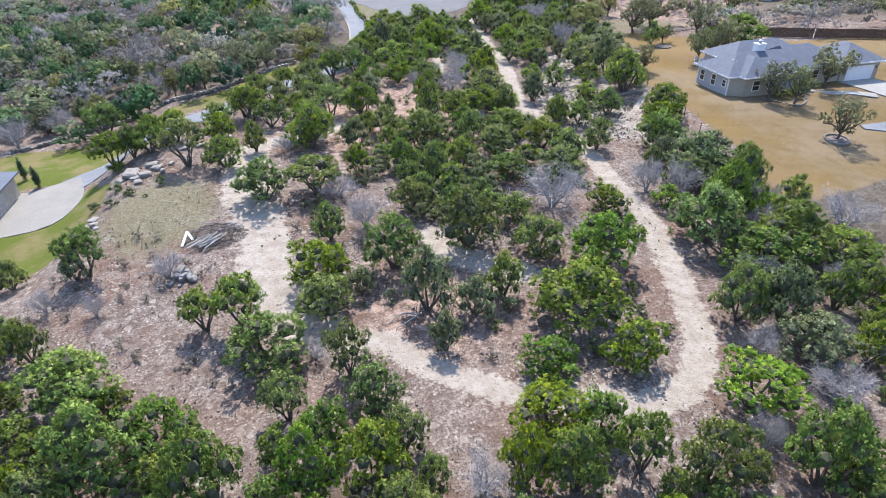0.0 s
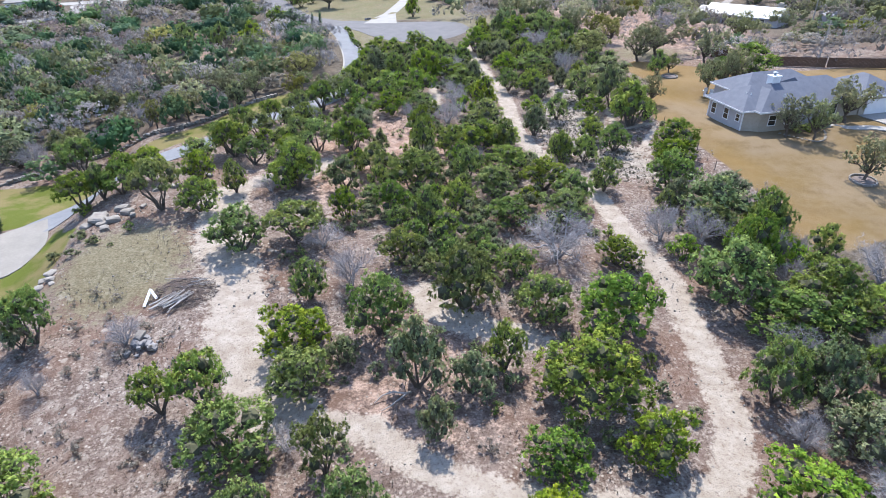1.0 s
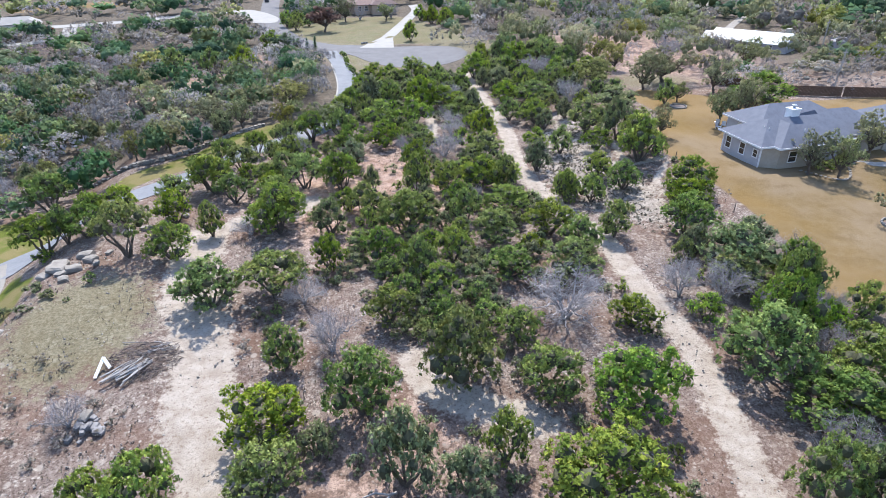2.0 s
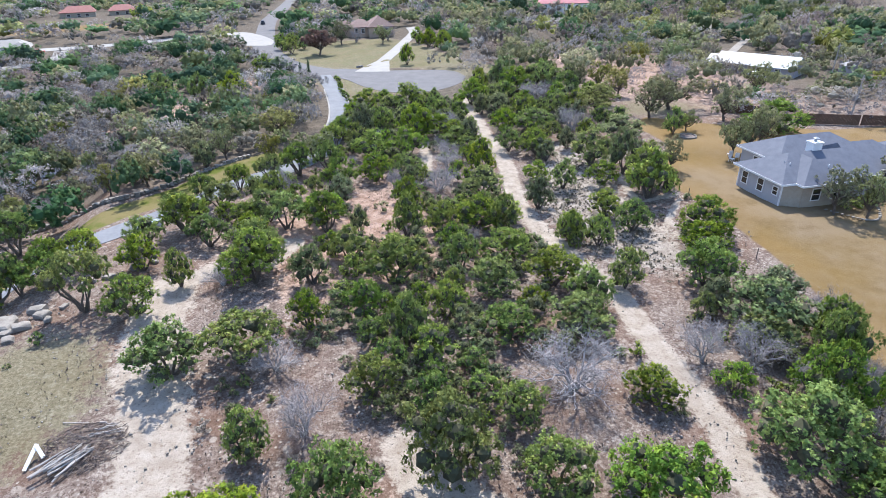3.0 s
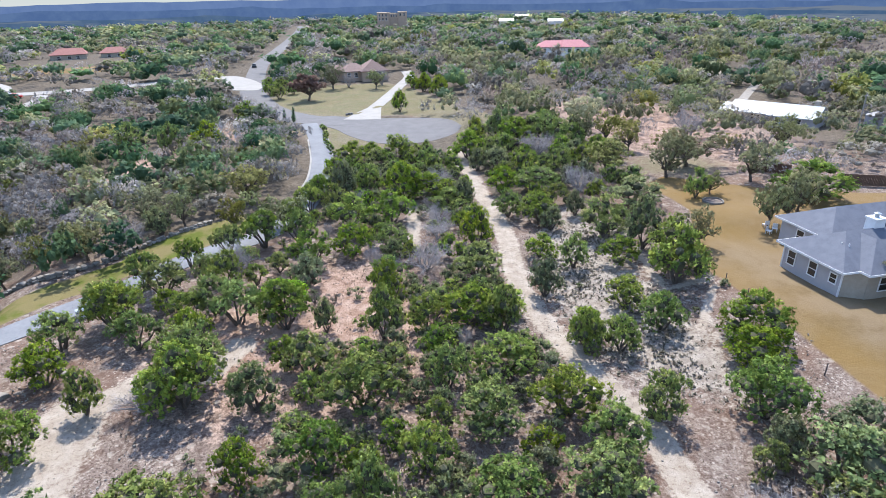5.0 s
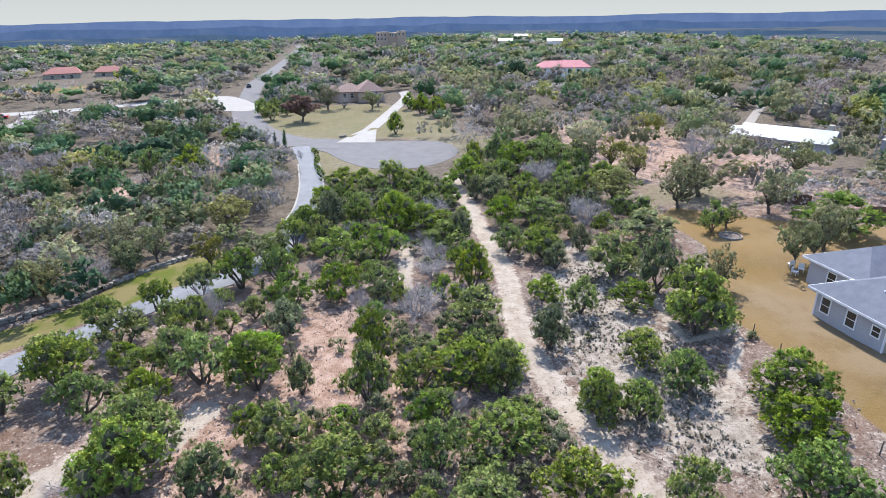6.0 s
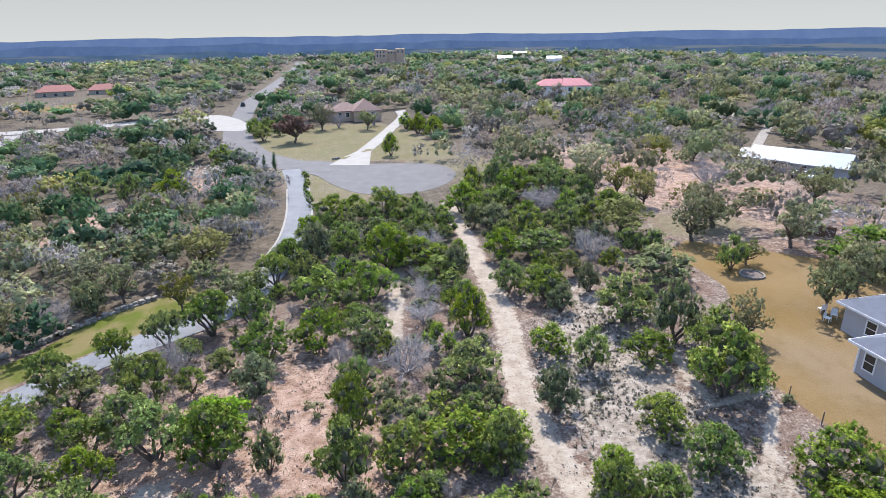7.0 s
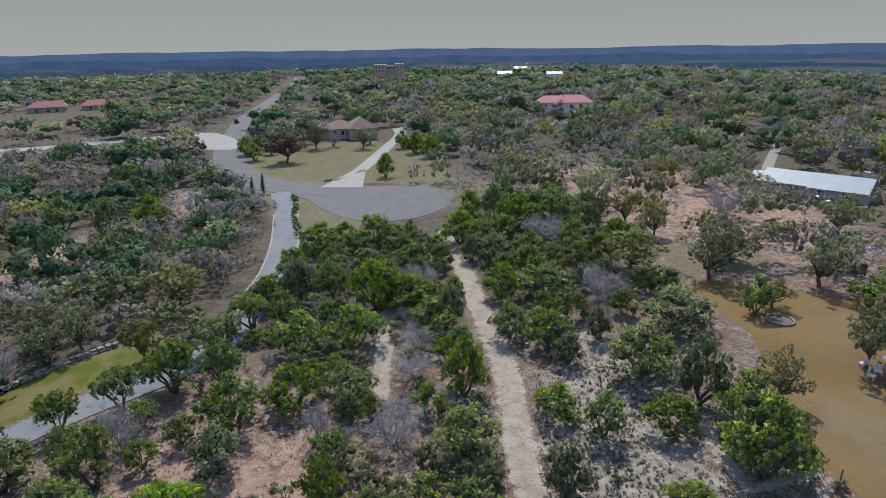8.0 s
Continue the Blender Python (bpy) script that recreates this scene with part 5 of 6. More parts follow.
def grey_house():
    z = 1.75
    m = pose(0, 0, z)
    h = thing("house", "single-storey house with grey hipped shingle roof, pale siding and cream stone", "house", m)
    e = 2.95
    for name, a, mat, lab in (("wall", (61.0, 76.2, 74.0, 83.8), SIDING, "pale grey siding wall"), ("wall", (66.5, 83.4, 80.5, 90.6), SIDING, "pale grey siding wall"),
                              ("wall", (63.0, 75.0, 69.0, 80.0), CREAM_STONE, "cream stone wall"), ("wall", (73.6, 77.6, 82.5, 86.0), CREAM_STONE, "cream stone wall"),
                              ("wall", (82.2, 77.4, 89.2, 85.4), CREAM_STONE, "cream stone garage wall")):
        part(name, boxed(a[0], a[1], -0.6, a[2], a[3], e - 0.1), mat, h, lab)
    bay = bmesh.new()
    base = [(61.02, 76.25), (63.05, 75.05), (63.05, 76.25)]
    lo, hi = [bay.verts.new((x, y, -0.6)) for x, y in base], [bay.verts.new((x, y, e - 0.1)) for x, y in base]
    for k in range(3):
        bay.faces.new((lo[k], lo[(k + 1) % 3], hi[(k + 1) % 3], hi[k]))
    bay.faces.new(hi)
    part("bay_wall", bay, CREAM_STONE, h, "slanted cream stone wall")
    roofs = ((60.35, 75.55, 75.0, 84.45, e, 2.35, "x", 4.0, 0.5), (65.9, 82.8, 81.2, 91.2, e - 0.02, 2.2, "x", 4.2, 4.2), (62.3, 74.4, 69.6, 80.6, e + 0.02, 2.15, "y", 3.4, 0.2),
             (73.0, 77.0, 83.4, 86.6, e - 0.04, 2.4, "x", 0.3, 4.6), (81.6, 76.8, 89.8, 86.0, e + 0.01, 2.2, "y", 4.0, 4.0))
    for q in roofs:
        part("roof", roof_block(*q), SHINGLE, h, "grey asphalt shingle hip roof")
        fascia(h, q[0], q[1], q[2], q[3], q[4], WHITE_PAINT)
    for y, zz, w, hh in ((82.6, 0.75, 0.95, 1.5), (79.7, 0.75, 0.95, 1.5), (77.1, 1.15, 0.75, 0.95)):
        window(h, "x", 61.0, y, zz, w, hh)
    window(h, "y", 75.0, 65.0, 0.8, 1.1, 1.4)
    window(h, "y", 75.0, 67.6, 0.8, 0.8, 1.4)
    window(h, "x", 66.5, 87.5, 0.8, 1.0, 1.4)
    window(h, "y", 77.6, 77.5, 0.6, 1.2, 1.6)
    part("corner_board", boxed(60.93, 76.12, -0.5, 61.12, 76.22, e - 0.2), WHITE_PAINT, h, "white corner board")
    part("corner_board", boxed(60.93, 83.7, -0.5, 60.998, 83.86, e - 0.2), WHITE_PAINT, h, "white corner board")
    bm = boxed(83.2, 77.30, 0.0, 88.2, 77.398, 2.3)
    for k in range(1, 4):
        box(bm, 83.25, 77.275, k * 0.575 - 0.02, 88.15, 77.30, k * 0.575 + 0.02)
    part("garage_door", bm, WHITE_PAINT, h, "white panelled double garage door")
    for x in (82.7, 88.7):
        part("wall_lamp", boxed(x - 0.1, 77.2, 1.7, x + 0.1, 77.398, 2.1, bevel=0.03), DARK_STONE, h, "dark wall lamp")
    ch = bmesh.new()
    box(ch, 67.8, 79.9, 3.6, 69.1, 81.1, 6.15)
    box(ch, 67.7, 79.8, 6.15, 69.2, 81.2, 6.28)
    chimney = part("chimney", ch, WHITE_PAINT, h, "white boxed chimney")
    cap = bmesh.new()
    bmesh.ops.create_cone(cap, cap_ends=True, segments=12, radius1=0.22, radius2=0.2, depth=0.5, matrix=Matrix.Translation((68.45, 80.5, 6.48)))
    bmesh.ops.create_cone(cap, cap_ends=True, segments=12, radius1=0.36, radius2=0.05, depth=0.16, matrix=Matrix.Translation((68.45, 80.5, 6.78)))
    part("chimney_cap", cap, TIN, chimney, "metal chimney cap")
    for x, y in ((63.0, 78.9), (63.3, 78.3), (67.2, 76.4)):
        v = bmesh.new()
        bmesh.ops.create_cone(v, cap_ends=True, segments=8, radius1=0.07, radius2=0.06, depth=1.2, matrix=Matrix.Translation((x, y, 4.05)))
        part("vent_pipe", v, WHITE_PAINT, h, "white roof vent pipe")


grey_house()


def simple_house(name, label, m, blocks, roof_mat, wall_mat, eave, windows, chimneys=(), door=None):
    """A house far off: wall blocks (x0, y0, x1, y1), roofs over them, windows on the sides that show."""
    h = thing(name, label, "house", m)
    for x0, y0, x1, y1, lift, rise, along, h0, h1 in blocks:
        part("wall", boxed(x0, y0, -3.0, x1, y1, eave + lift - 0.1), wall_mat, h)
        part("roof", roof_block(x0 - 0.6, y0 - 0.6, x1 + 0.6 * (h1 > 0 or along == 'y'), y1 + 0.6, eave + lift, rise, along, h0, h1), roof_mat, h)
    for side, at, along_, z, w, hh in windows:
        window(h, side, at, along_, z, w, hh)
    for x, y, z in chimneys:
        part("chimney", boxed(x - 0.6, y - 0.6, eave, x + 0.6, y + 0.6, z, bevel=0.05), CREAM_STONE, h, "pale stone chimney")
    if door:
        part("door", boxed(*door), DARK_WOOD, h, "dark entrance door")
    return h


simple_house("house", "long white house with a bright white metal gable roof", pose(109.8, 161.2, 1.3, 0, 0, -56),
             [(0, 0.8, 2.4, 7.0, -0.2, 1.5, "x", 0, 0), (2.4, 0, 11.4, 8.4, 0.0, 2.1, "x", 0, 0), (11.4, -0.8, 21.5, 8.8, -0.05, 2.2, "x", 0, 0)], TIN, SIDING, 2.35,
             [("y", 0, 4.4, 0.9, 0.8, 1.0), ("y", 0, 5.5, 0.9, 0.8, 1.0), ("y", 0, 9.0, 1.0, 0.9, 0.9), ("y", -0.8, 13.4, 0.9, 1.2, 1.0), ("y", -0.8, 17.6, 0.9, 1.2, 1.0)], [(19.5, 6, 5.4)],
             (7.2, -0.05, 0.0, 8.1, 0.0, 2.0))
simple_house("house", "tan brick house with a brown hipped tile roof among oaks", pose(24.5, 258, 2.2, 0, 0, 4),
             [(0, 3, 9, 12, 0.0, 2.6, "x", 4, 4), (6.5, 0, 16, 11, 0.15, 3.6, "y", 4.8, 4.8), (-4, 5, 2, 12, -0.1, 2.2, "x", 3, 3)], TAN_ROOF, ADOBE, 3.1,
             [("y", 3, 2.0, 0.9, 1.2, 1.6), ("y", 3, 4.6, 0.9, 1.2, 1.6), ("y", 0, 9.5, 0.8, 1.4, 2.0), ("y", 0, 13.4, 0.8, 1.4, 2.0)], (), (11.0, -0.06, -0.2, 12.2, 0.0, 2.2))
simple_house("house", "white house with a rose-red hipped tile roof", pose(116, 300, 5.0, 0, 0, -16),
             [(0, 0, 12, 10, 0.0, 2.6, "x", 4, 1), (11, -1.5, 23, 9, 0.1, 2.8, "x", 1, 4)], PINK_ROOF, WHITE_PAINT, 3.2,
             [("y", 0, 3, 0.9, 1.4, 1.5), ("y", 0, 7, 0.9, 1.4, 1.5), ("y", -1.5, 14, 0.9, 1.4, 1.5), ("y", -1.5, 18, 0.9, 1.4, 1.5), ("y", -1.5, 21, 0.9, 1.0, 1.5)])
simple_house("house", "long house with a red tile roof and pale chimneys", pose(-122, 398, 1.6, 0, 0, 14),
             [(0, 0, 17, 11, 0.0, 3.0, "x", 5, 2), (24, 2, 38, 12, -0.2, 2.8, "x", 4, 4)], RED_ROOF, CREAM_STONE, 3.4,
             [("y", 0, 4, 1.0, 1.6, 1.5), ("y", 0, 9, 1.0, 1.6, 1.5), ("y", 0, 13, 1.0, 1.6, 1.5), ("y", 2, 28, 1.0, 1.6, 1.5), ("y", 2, 33, 1.0, 1.6, 1.5)], [(2, 5, 8.5), (30, 8, 7.0)])
simple_house("house", "white house with a pale roof beside a lane", pose(-106, 270, -0.2, 0, 0, 12),
             [(0, 0, 13, 9, 0.0, 2.2, "x", 3, 3), (8, -3, 14, 4, -0.1, 1.8, "y", 2.5, 2)], CONCRETE, WHITE_PAINT, 2.9, [("y", 0, 3, 0.9, 1.4, 1.2), ("y", 0, 6, 0.9, 1.4, 1.2), ("y", -3, 11, 0.9, 1.8, 1.2)])
simple_house("house", "grey roofed house half hidden by woods", pose(104, 322, 4.9, 0, 0, -10), [(0, 0, 13, 8, 0.0, 2.0, "x", 3, 3)], SHINGLE, WHITE_PAINT, 2.8, [("y", 0, 3, 0.9, 1.4, 1.2), ("y", 0, 9, 0.9, 1.4, 1.2)])
for x, y, w in ((186, 575, 13), (242, 690, 14), (221, 545, 13)):
    simple_house("house", "small white house on the far ridge", pose(x, y, float(height(x, y)) + 0.4, 0, 0, -18), [(0, 0, w, 8, 1.0, 2.2, "x", 0, 0)], TIN, WHITE_PAINT, 3.6, [("y", 0, 4, 1.0, 1.6, 1.5), ("y", 0, 9, 1.0, 1.6, 1.5)])


def adobe_block():
    h = thing("house", "large flat-roofed tan stucco house on the ridge", "house", pose(78, 600, float(height(90, 600)) + 6.5, 0, 0, -8))
    for q, lab in (((0, 0, -9, 11, 12, 6.0), "tan stucco wing"), ((11, 2, -9, 19, 12, 5.2), "tan stucco middle"), ((19, 0, -9, 27, 12, 6.6), "tan stucco tower wing")):
        part("wall", boxed(*q, bevel=0.12), ADOBE, h, lab)
        part("parapet", boxed(q[0] - 0.15, q[1] - 0.15, q[5] - 0.05, q[3] + 0.15, q[4] + 0.15, q[5] + 0.35), ADOBE, h)
    for x in (2.2, 5.2, 8.2):
        window(h, "y", 0, x, 3.0, 1.3, 1.9)
        window(h, "y", 0, x, -0.2, 1.3, 1.9)
    for x in (12.8, 15.2, 17.4):
        window(h, "y", 2, x, 2.6, 1.2, 1.8)
    for x in (21, 24.6):
        window(h, "y", 0, x, 3.4, 1.4, 2.0)


adobe_block()


def west_garage():
    h = thing("house", "stone garage wing with panelled doors beside the concrete apron", "house", pose(-39.2, 0, -3.2))
    part("wall", boxed(-14, 62.0, -1.0, 0.0, 78.6, 3.0), CREAM_STONE, h, "grey-cream stone wall")
    part("roof", roof_block(-14.6, 61.4, 0.6, 79.2, 3.1, 2.6, "y", 5, 5), SHINGLE, h, "grey shingle roof")
    for y in (64.4, 68.6, 73.4):
        bm = boxed(0.003, y - 1.4, 0.0, 0.06, y + 1.4, 2.3)
        for k in range(1, 4):
            box(bm, 0.06, y - 1.36, k * 0.575 - 0.02, 0.085, y + 1.36, k * 0.575 + 0.02)
        part("garage_door", bm, GREY_WOOD, h, "grey panelled garage door")


west_garage()


# ---- things on the ground ----
def stone_mesh(seed, flat=0.6, subdiv=2):
    bm = bmesh.new()
    bmesh.ops.create_icosphere(bm, subdivisions=subdiv, radius=1.0)
    for v in bm.verts:
        k = 1 + 0.6 * noise.noise(v.co * 1.3 + Vector((seed * 3.1, 0, 0))) + 0.2 * noise.noise(v.co * 4 + Vector((0, seed, 0)))
        q = v.co * k
        q = Vector([max(-0.66, min(0.66, c)) for c in q])
        v.co = Vector((q.x, q.y, q.z * flat))
    return bm


STONES = [mesh_of(stone_mesh(s, 0.36 + 0.1 * (s % 3)), "boulder", LIMESTONE) for s in range(6)]
GREY_STONES = [mesh_of(stone_mesh(20 + s, 0.6), "stone", DARK_STONE) for s in range(4)]


def boulder(x, y, r, squash=1.0, seed=0, meshes=None, label="pale weathered limestone boulder", lift=0.15, name="boulder", group="boulders above the driveway"):
    rng = random.Random(seed)
    ob = tagged(new(name, rng.choice(meshes or STONES)), label, "rock", group)
    ob.matrix_world = pose(x, y, float(height(x, y)) + r * lift, rng.uniform(-8, 8), rng.uniform(-8, 8), rng.uniform(0, 360)) @ Matrix.Diagonal((r, r * rng.uniform(0.6, 1.0), r * squash, 1))


for i, (x, y, r) in enumerate([(-23.6, 73.2, 1.7), (-21.9, 72.6, 1.1), (-22.9, 71.9, 0.8), (-20.8, 74.4, 1.0), (-21.6, 75.4, 1.2), (-24.7, 72.2, 0.9), (-20.0, 73.4, 0.7), (-22.3, 70.6, 0.7), (-19.3, 75.6, 0.6),
                               (-25.6, 63.0, 0.8), (-25.2, 61.6, 0.7), (-26.2, 62.2, 0.6), (-24.6, 60.4, 0.5), (-25.9, 60.6, 0.6), (-18.4, 80.2, 1.1), (-16.6, 80.9, 0.8), (-14.4, 82.6, 1.0), (-12.7, 83.6, 0.8)]):
    boulder(x, y, r, 0.9, i)
rng_ = random.Random(5)
for i in range(26):
    a, d = rng_.uniform(0, 6.28), rng_.uniform(0.0, 1.5)
    boulder(-14.4 + d * math.cos(a), 48.6 + d * math.sin(a) * 0.8, rng_.uniform(0.2, 0.48), 1.0, 50 + i, GREY_STONES, "grey field stone in a small heap", 0.45 - 0.25 * d / 1.5 + (0.6 if d < 0.6 else 0), "stone", "heap of stones")
boulder(-14.6, 49.9, 0.75, 0.9, 91, STONES, "pale boulder behind a stone heap", 0.3, "boulder", "heap of stones")


def stone_wall(line_, label):
    """A low dry wall of rough stones, two courses high, along a line."""
    rng = random.Random(77)
    top = thing("stone_wall", label, "wall", pose(line_[0][0], line_[0][1], float(height(*line_[0]))))
    x0, y0, z0 = line_[0][0], line_[0][1], float(height(*line_[0]))
    for i, p in enumerate(smooth_line(line_, 0.62)):
        for course in range(2):
            if course and rng.random() < 0.25:
                continue
            x, y = p.x + rng.uniform(-0.12, 0.12), p.y + rng.uniform(-0.12, 0.12)
            ob = new("stone", rng.choice(STONES))
            ob.parent = top
            r = rng.uniform(0.38, 0.6)
            ob.matrix_basis = pose(x - x0, y - y0, float(height(x, y)) - z0 + 0.12 + 0.3 * course, rng.uniform(-9, 9), rng.uniform(-9, 9), rng.uniform(0, 360)) @ Matrix.Diagonal((r, r * 0.85, r, 1))


stone_wall([(-56, 97), (-46, 99.6), (-38, 104.4), (-31, 108.2), (-24, 107.6), (-18, 110.6), (-12, 115.4), (-5, 119.2)], "low rough dry-stone wall of pale limestone behind a lawn")


def branch_thing(name, label, category, pts, radii, material, group="", sides=6):
    bm = bmesh.new()
    tube(bm, pts, radii, sides)
    bm.faces.new([v for v in bm.verts][:sides][::-1])
    me = mesh_of(bm, name, material)
    for p in me.polygons:
        p.use_smooth = True
    return tagged(new(name, me), label, category, group)


def brush_pile():
    rng = random.Random(11)
    cx, cy = -11.9, 55.4
    z0 = float(height(cx, cy))
    heap = bmesh.new()
    for i in range(760):
        a, d = rng.uniform(0, 6.28), math.sqrt(rng.random())
        px, py = cx + 3.1 * d * math.cos(a), cy + 2.5 * d * math.sin(a)
        if d > 1.05:
            continue
        p = Vector((px, py, z0 + rng.uniform(0.0, 1.1) * max(0.1, 1 - d * d)))
        t = Vector((rng.gauss(0, 1), rng.gauss(0, 1), rng.gauss(0, 0.25))).normalized()
        l = rng.uniform(0.35, 1.0)
        tube(heap, limb(rng, p - t * l / 2, p + t * l / 2, 0.08, 3), [0.025, 0.022, 0.018, 0.008], 3)
    pile = tagged(new("brush_pile"), "heap of dead cut branches and brush on bare ground", "brush pile")
    pile.matrix_world = pose(0, 0, 0)
    part("brush", heap, DARK_WOOD, pile, "tangle of dark dead twigs")["kind"] = "stuff"
    for i in range(16):
        x = cx - 0.9 + rng.uniform(-0.7, 1.2)
        y = cy - 1.3 + rng.uniform(-0.6, 0.5)
        a = 0.75 + rng.gauss(0, 0.16)
        l = rng.uniform(1.6, 2.8)
        p, t = Vector((x, y, z0 + rng.uniform(0.35, 0.75))), Vector((math.cos(a), math.sin(a), rng.uniform(0.02, 0.15)))
        bm = bmesh.new()
        tube(bm, limb(rng, p - t * l / 2, p + t * l / 2, 0.02, 4), [0.075, 0.07, 0.065, 0.055, 0.04], 6)
        part("pole", bm, GREY_WOOD, pile, "pale stripped branch")
    for i in range(8):
        p = Vector((cx + rng.uniform(0.2, 2.4), cy + rng.uniform(0.6, 1.7), z0 + rng.uniform(0.2, 0.6)))
        t = Vector((rng.uniform(0.6, 1), rng.uniform(-0.3, 0.5), rng.uniform(0, 0.2)))
        bm = bmesh.new()
        tube(bm, limb(rng, p - t * 0.9, p + t * 0.9, 0.10, 4), [0.07, 0.06, 0.05, 0.035, 0.02], 5)
        part("limb", bm, GREY_WOOD, pile, "weathered grey limb")
    board = tagged(new("board", mesh_of(boxed(-0.13, -0.9, -0.03, 0.13, 0.9, 0.03, bevel=0.01), "board", WHITE_PAINT)), "white painted board leaning on a brush pile", "board", "white boards")
    board.matrix_world = pose(-14.75, 54.7, z0 + 0.52, 28, 8, -14)
    other = tagged(new("board", mesh_of(boxed(-0.13, -0.5, -0.03, 0.13, 0.5, 0.03, bevel=0.01), "board", WHITE_PAINT)), "short white painted board leaning on a brush pile", "board", "white boards")
    other.matrix_world = pose(-14.25, 55.0, z0 + 0.62, 38, -6, 34)
    stick = Vector((-13.9, 58.1, z0 + 0.25))
    branch_thing("stick", "long pale bare stick on the ground", "stick", [stick, stick + Vector((0.9, -0.35, 0.12)), stick + Vector((2.0, -0.7, 0.2))], [0.04, 0.04, 0.03], GREY_WOOD)


brush_pile()


def fallen_log():
    z = float(height(5.2, 38.3)) + 0.08
    top = tagged(new("fallen_branch"), "forked grey dead branch lying on brown ground", "branch")
    top.matrix_world = pose(5.2, 38.3, z)
    rng = random.Random(3)
    for pts, r in (([(1.2, 0.3, 0.1), (0.7, 0.1, 0.25), (-0.1, 0.35, 0.35), (-0.9, 0.25, 0.3), (-1.6, -0.15, 0.05)], 0.09), ([(0.9, 0.2, 0.15), (0.2, -0.35, 0.2), (-0.5, -0.8, 0.15), (-1.2, -1.0, 0.03)], 0.075),
                   ([(0.8, 0.1, 0.15), (0.75, 0.5, 0.4), (0.95, 0.9, 0.65)], 0.05), ([(0.3, -0.3, 0.1), (-0.2, -1.0, 0.05), (-0.55, -1.9, 0.0)], 0.06), ([(0.0, -0.55, 0.1), (-0.15, -1.3, 0.02), (-0.3, -2.0, 0.0)], 0.05)):
        bm = bmesh.new()
        n_ = len(pts)
        tube(bm, [Vector(p) for p in pts], [r * (1 - 0.6 * i / (n_ - 1)) for i in range(n_)], 7)
        part("limb", bm, GREY_WOOD if r > 0.07 else DARK_WOOD, top)


fallen_log()


def stone_ring(x, y, r, n_, label):
    top = thing("planting_ring", label, "garden border", pose(x, y, float(height(x, y))))
    soil = bmesh.new()
    bmesh.ops.create_cone(soil, cap_ends=True, segments=28, radius1=r, radius2=r * 0.8, depth=0.22, matrix=Matrix.Translation((0, 0, 0.06)))
    part("soil", soil, DARK_WOOD, top, "dark mulch")
    for i in range(n_):
        a = 2 * math.pi * i / n_
        bm = boxed(-0.2, -0.11, -0.1, 0.2, 0.11, 0.22, bevel=0.05)
        part("stone", bm, LIMESTONE, top, m=pose(r * math.cos(a), r * math.sin(a), float(height(x + r * math.cos(a), y + r * math.sin(a))) - float(height(x, y)) + 0.04, 0, 0, math.degrees(a) + 90))


stone_ring(66.2, 59.5, 1.45, 22, "ring of pale stones round an oak on the lawn")
stone_ring(66.2, 103.2, 1.35, 20, "ring of pale stones on the lawn's edge")
for i in range(26):
    u = i / 25
    x, y = 65.6 + 8.4 * u, 73.6 - 3.6 * math.sin(math.pi * min(u * 1.15, 1)) + 0.3 * u
    boulder(x, y, 0.26, 0.8, 300 + i, STONES, "pale edging stone of a garden bed", 0.3, "edging_stone", "edging of the garden bed")


def bush(x, y, r, h, seed, material, label, group="", name="shrub"):
    rng = random.Random(seed)
    lobes = juniper_lobes(rng, 6, 0.62, 0.04)
    top = tagged(new(name), label, "shrub", group)
    top.matrix_world = pose(x, y, float(height(x, y)), 0, 0, rng.uniform(0, 360)) @ Matrix.Diagonal((r, r, h, 1))
    stem = bmesh.new()
    tube(stem, limb(rng, Vector((0, 0, -0.05)), Vector((0.05, 0, 0.5)), 0.05, 2), [0.05, 0.04, 0.02], 5)
    for nm, me in (("stem", mesh_of(stem, "stem", BARK)), ("foliage", crown_mesh("foliage", seed, lobes, 90, 14, 0.11, material))):
        ob = new(nm, me)
        ob.parent = top


# dark clipped shrubs along the driveway, in the garden bed and on the bank
for i in range(9):
    u = i / 8
    bush(13.4 + 1.0 * u + 0.3 * math.sin(i), 181 - 27 * u, 0.95, 1.5 + 0.3 * math.sin(i * 2.1), 400 + i, JUNIPER_LEAF, "dark green shrub in a driveway hedge", "driveway hedge")
for i, (x, y, r) in enumerate([(68.2, 73.2, 1.3), (70.2, 73.0, 1.5), (72.2, 73.6, 1.3)]):
    bush(x, y, r, 1.9, 420 + i, JUNIPER_LEAF, "dark evergreen shrub in a garden bed", "garden bed shrubs")
for i, (x, y, r, h) in enumerate([(-19.4, 69.5, 0.8, 1.3), (-26.4, 77.2, 1.3, 1.6), (-22.6, 67.4, 0.9, 1.0), (-24.2, 65.4, 0.8, 0.9), (-20.7, 66.2, 0.4, 0.5), (-26.6, 66.8, 0.9, 1.1), (-24.6, 69.2, 1.0, 1.2), (46.5, 78.2, 0.5, 0.8), (52, 81.4, 0.7, 1.0), (38.2, 87.2, 0.5, 0.7)]):
    bush(x, y, r, h, 430 + i, JUNIPER_LEAF if i in (0, 1) else PALE_LEAF, "small round green shrub on stony ground", "small shrubs")


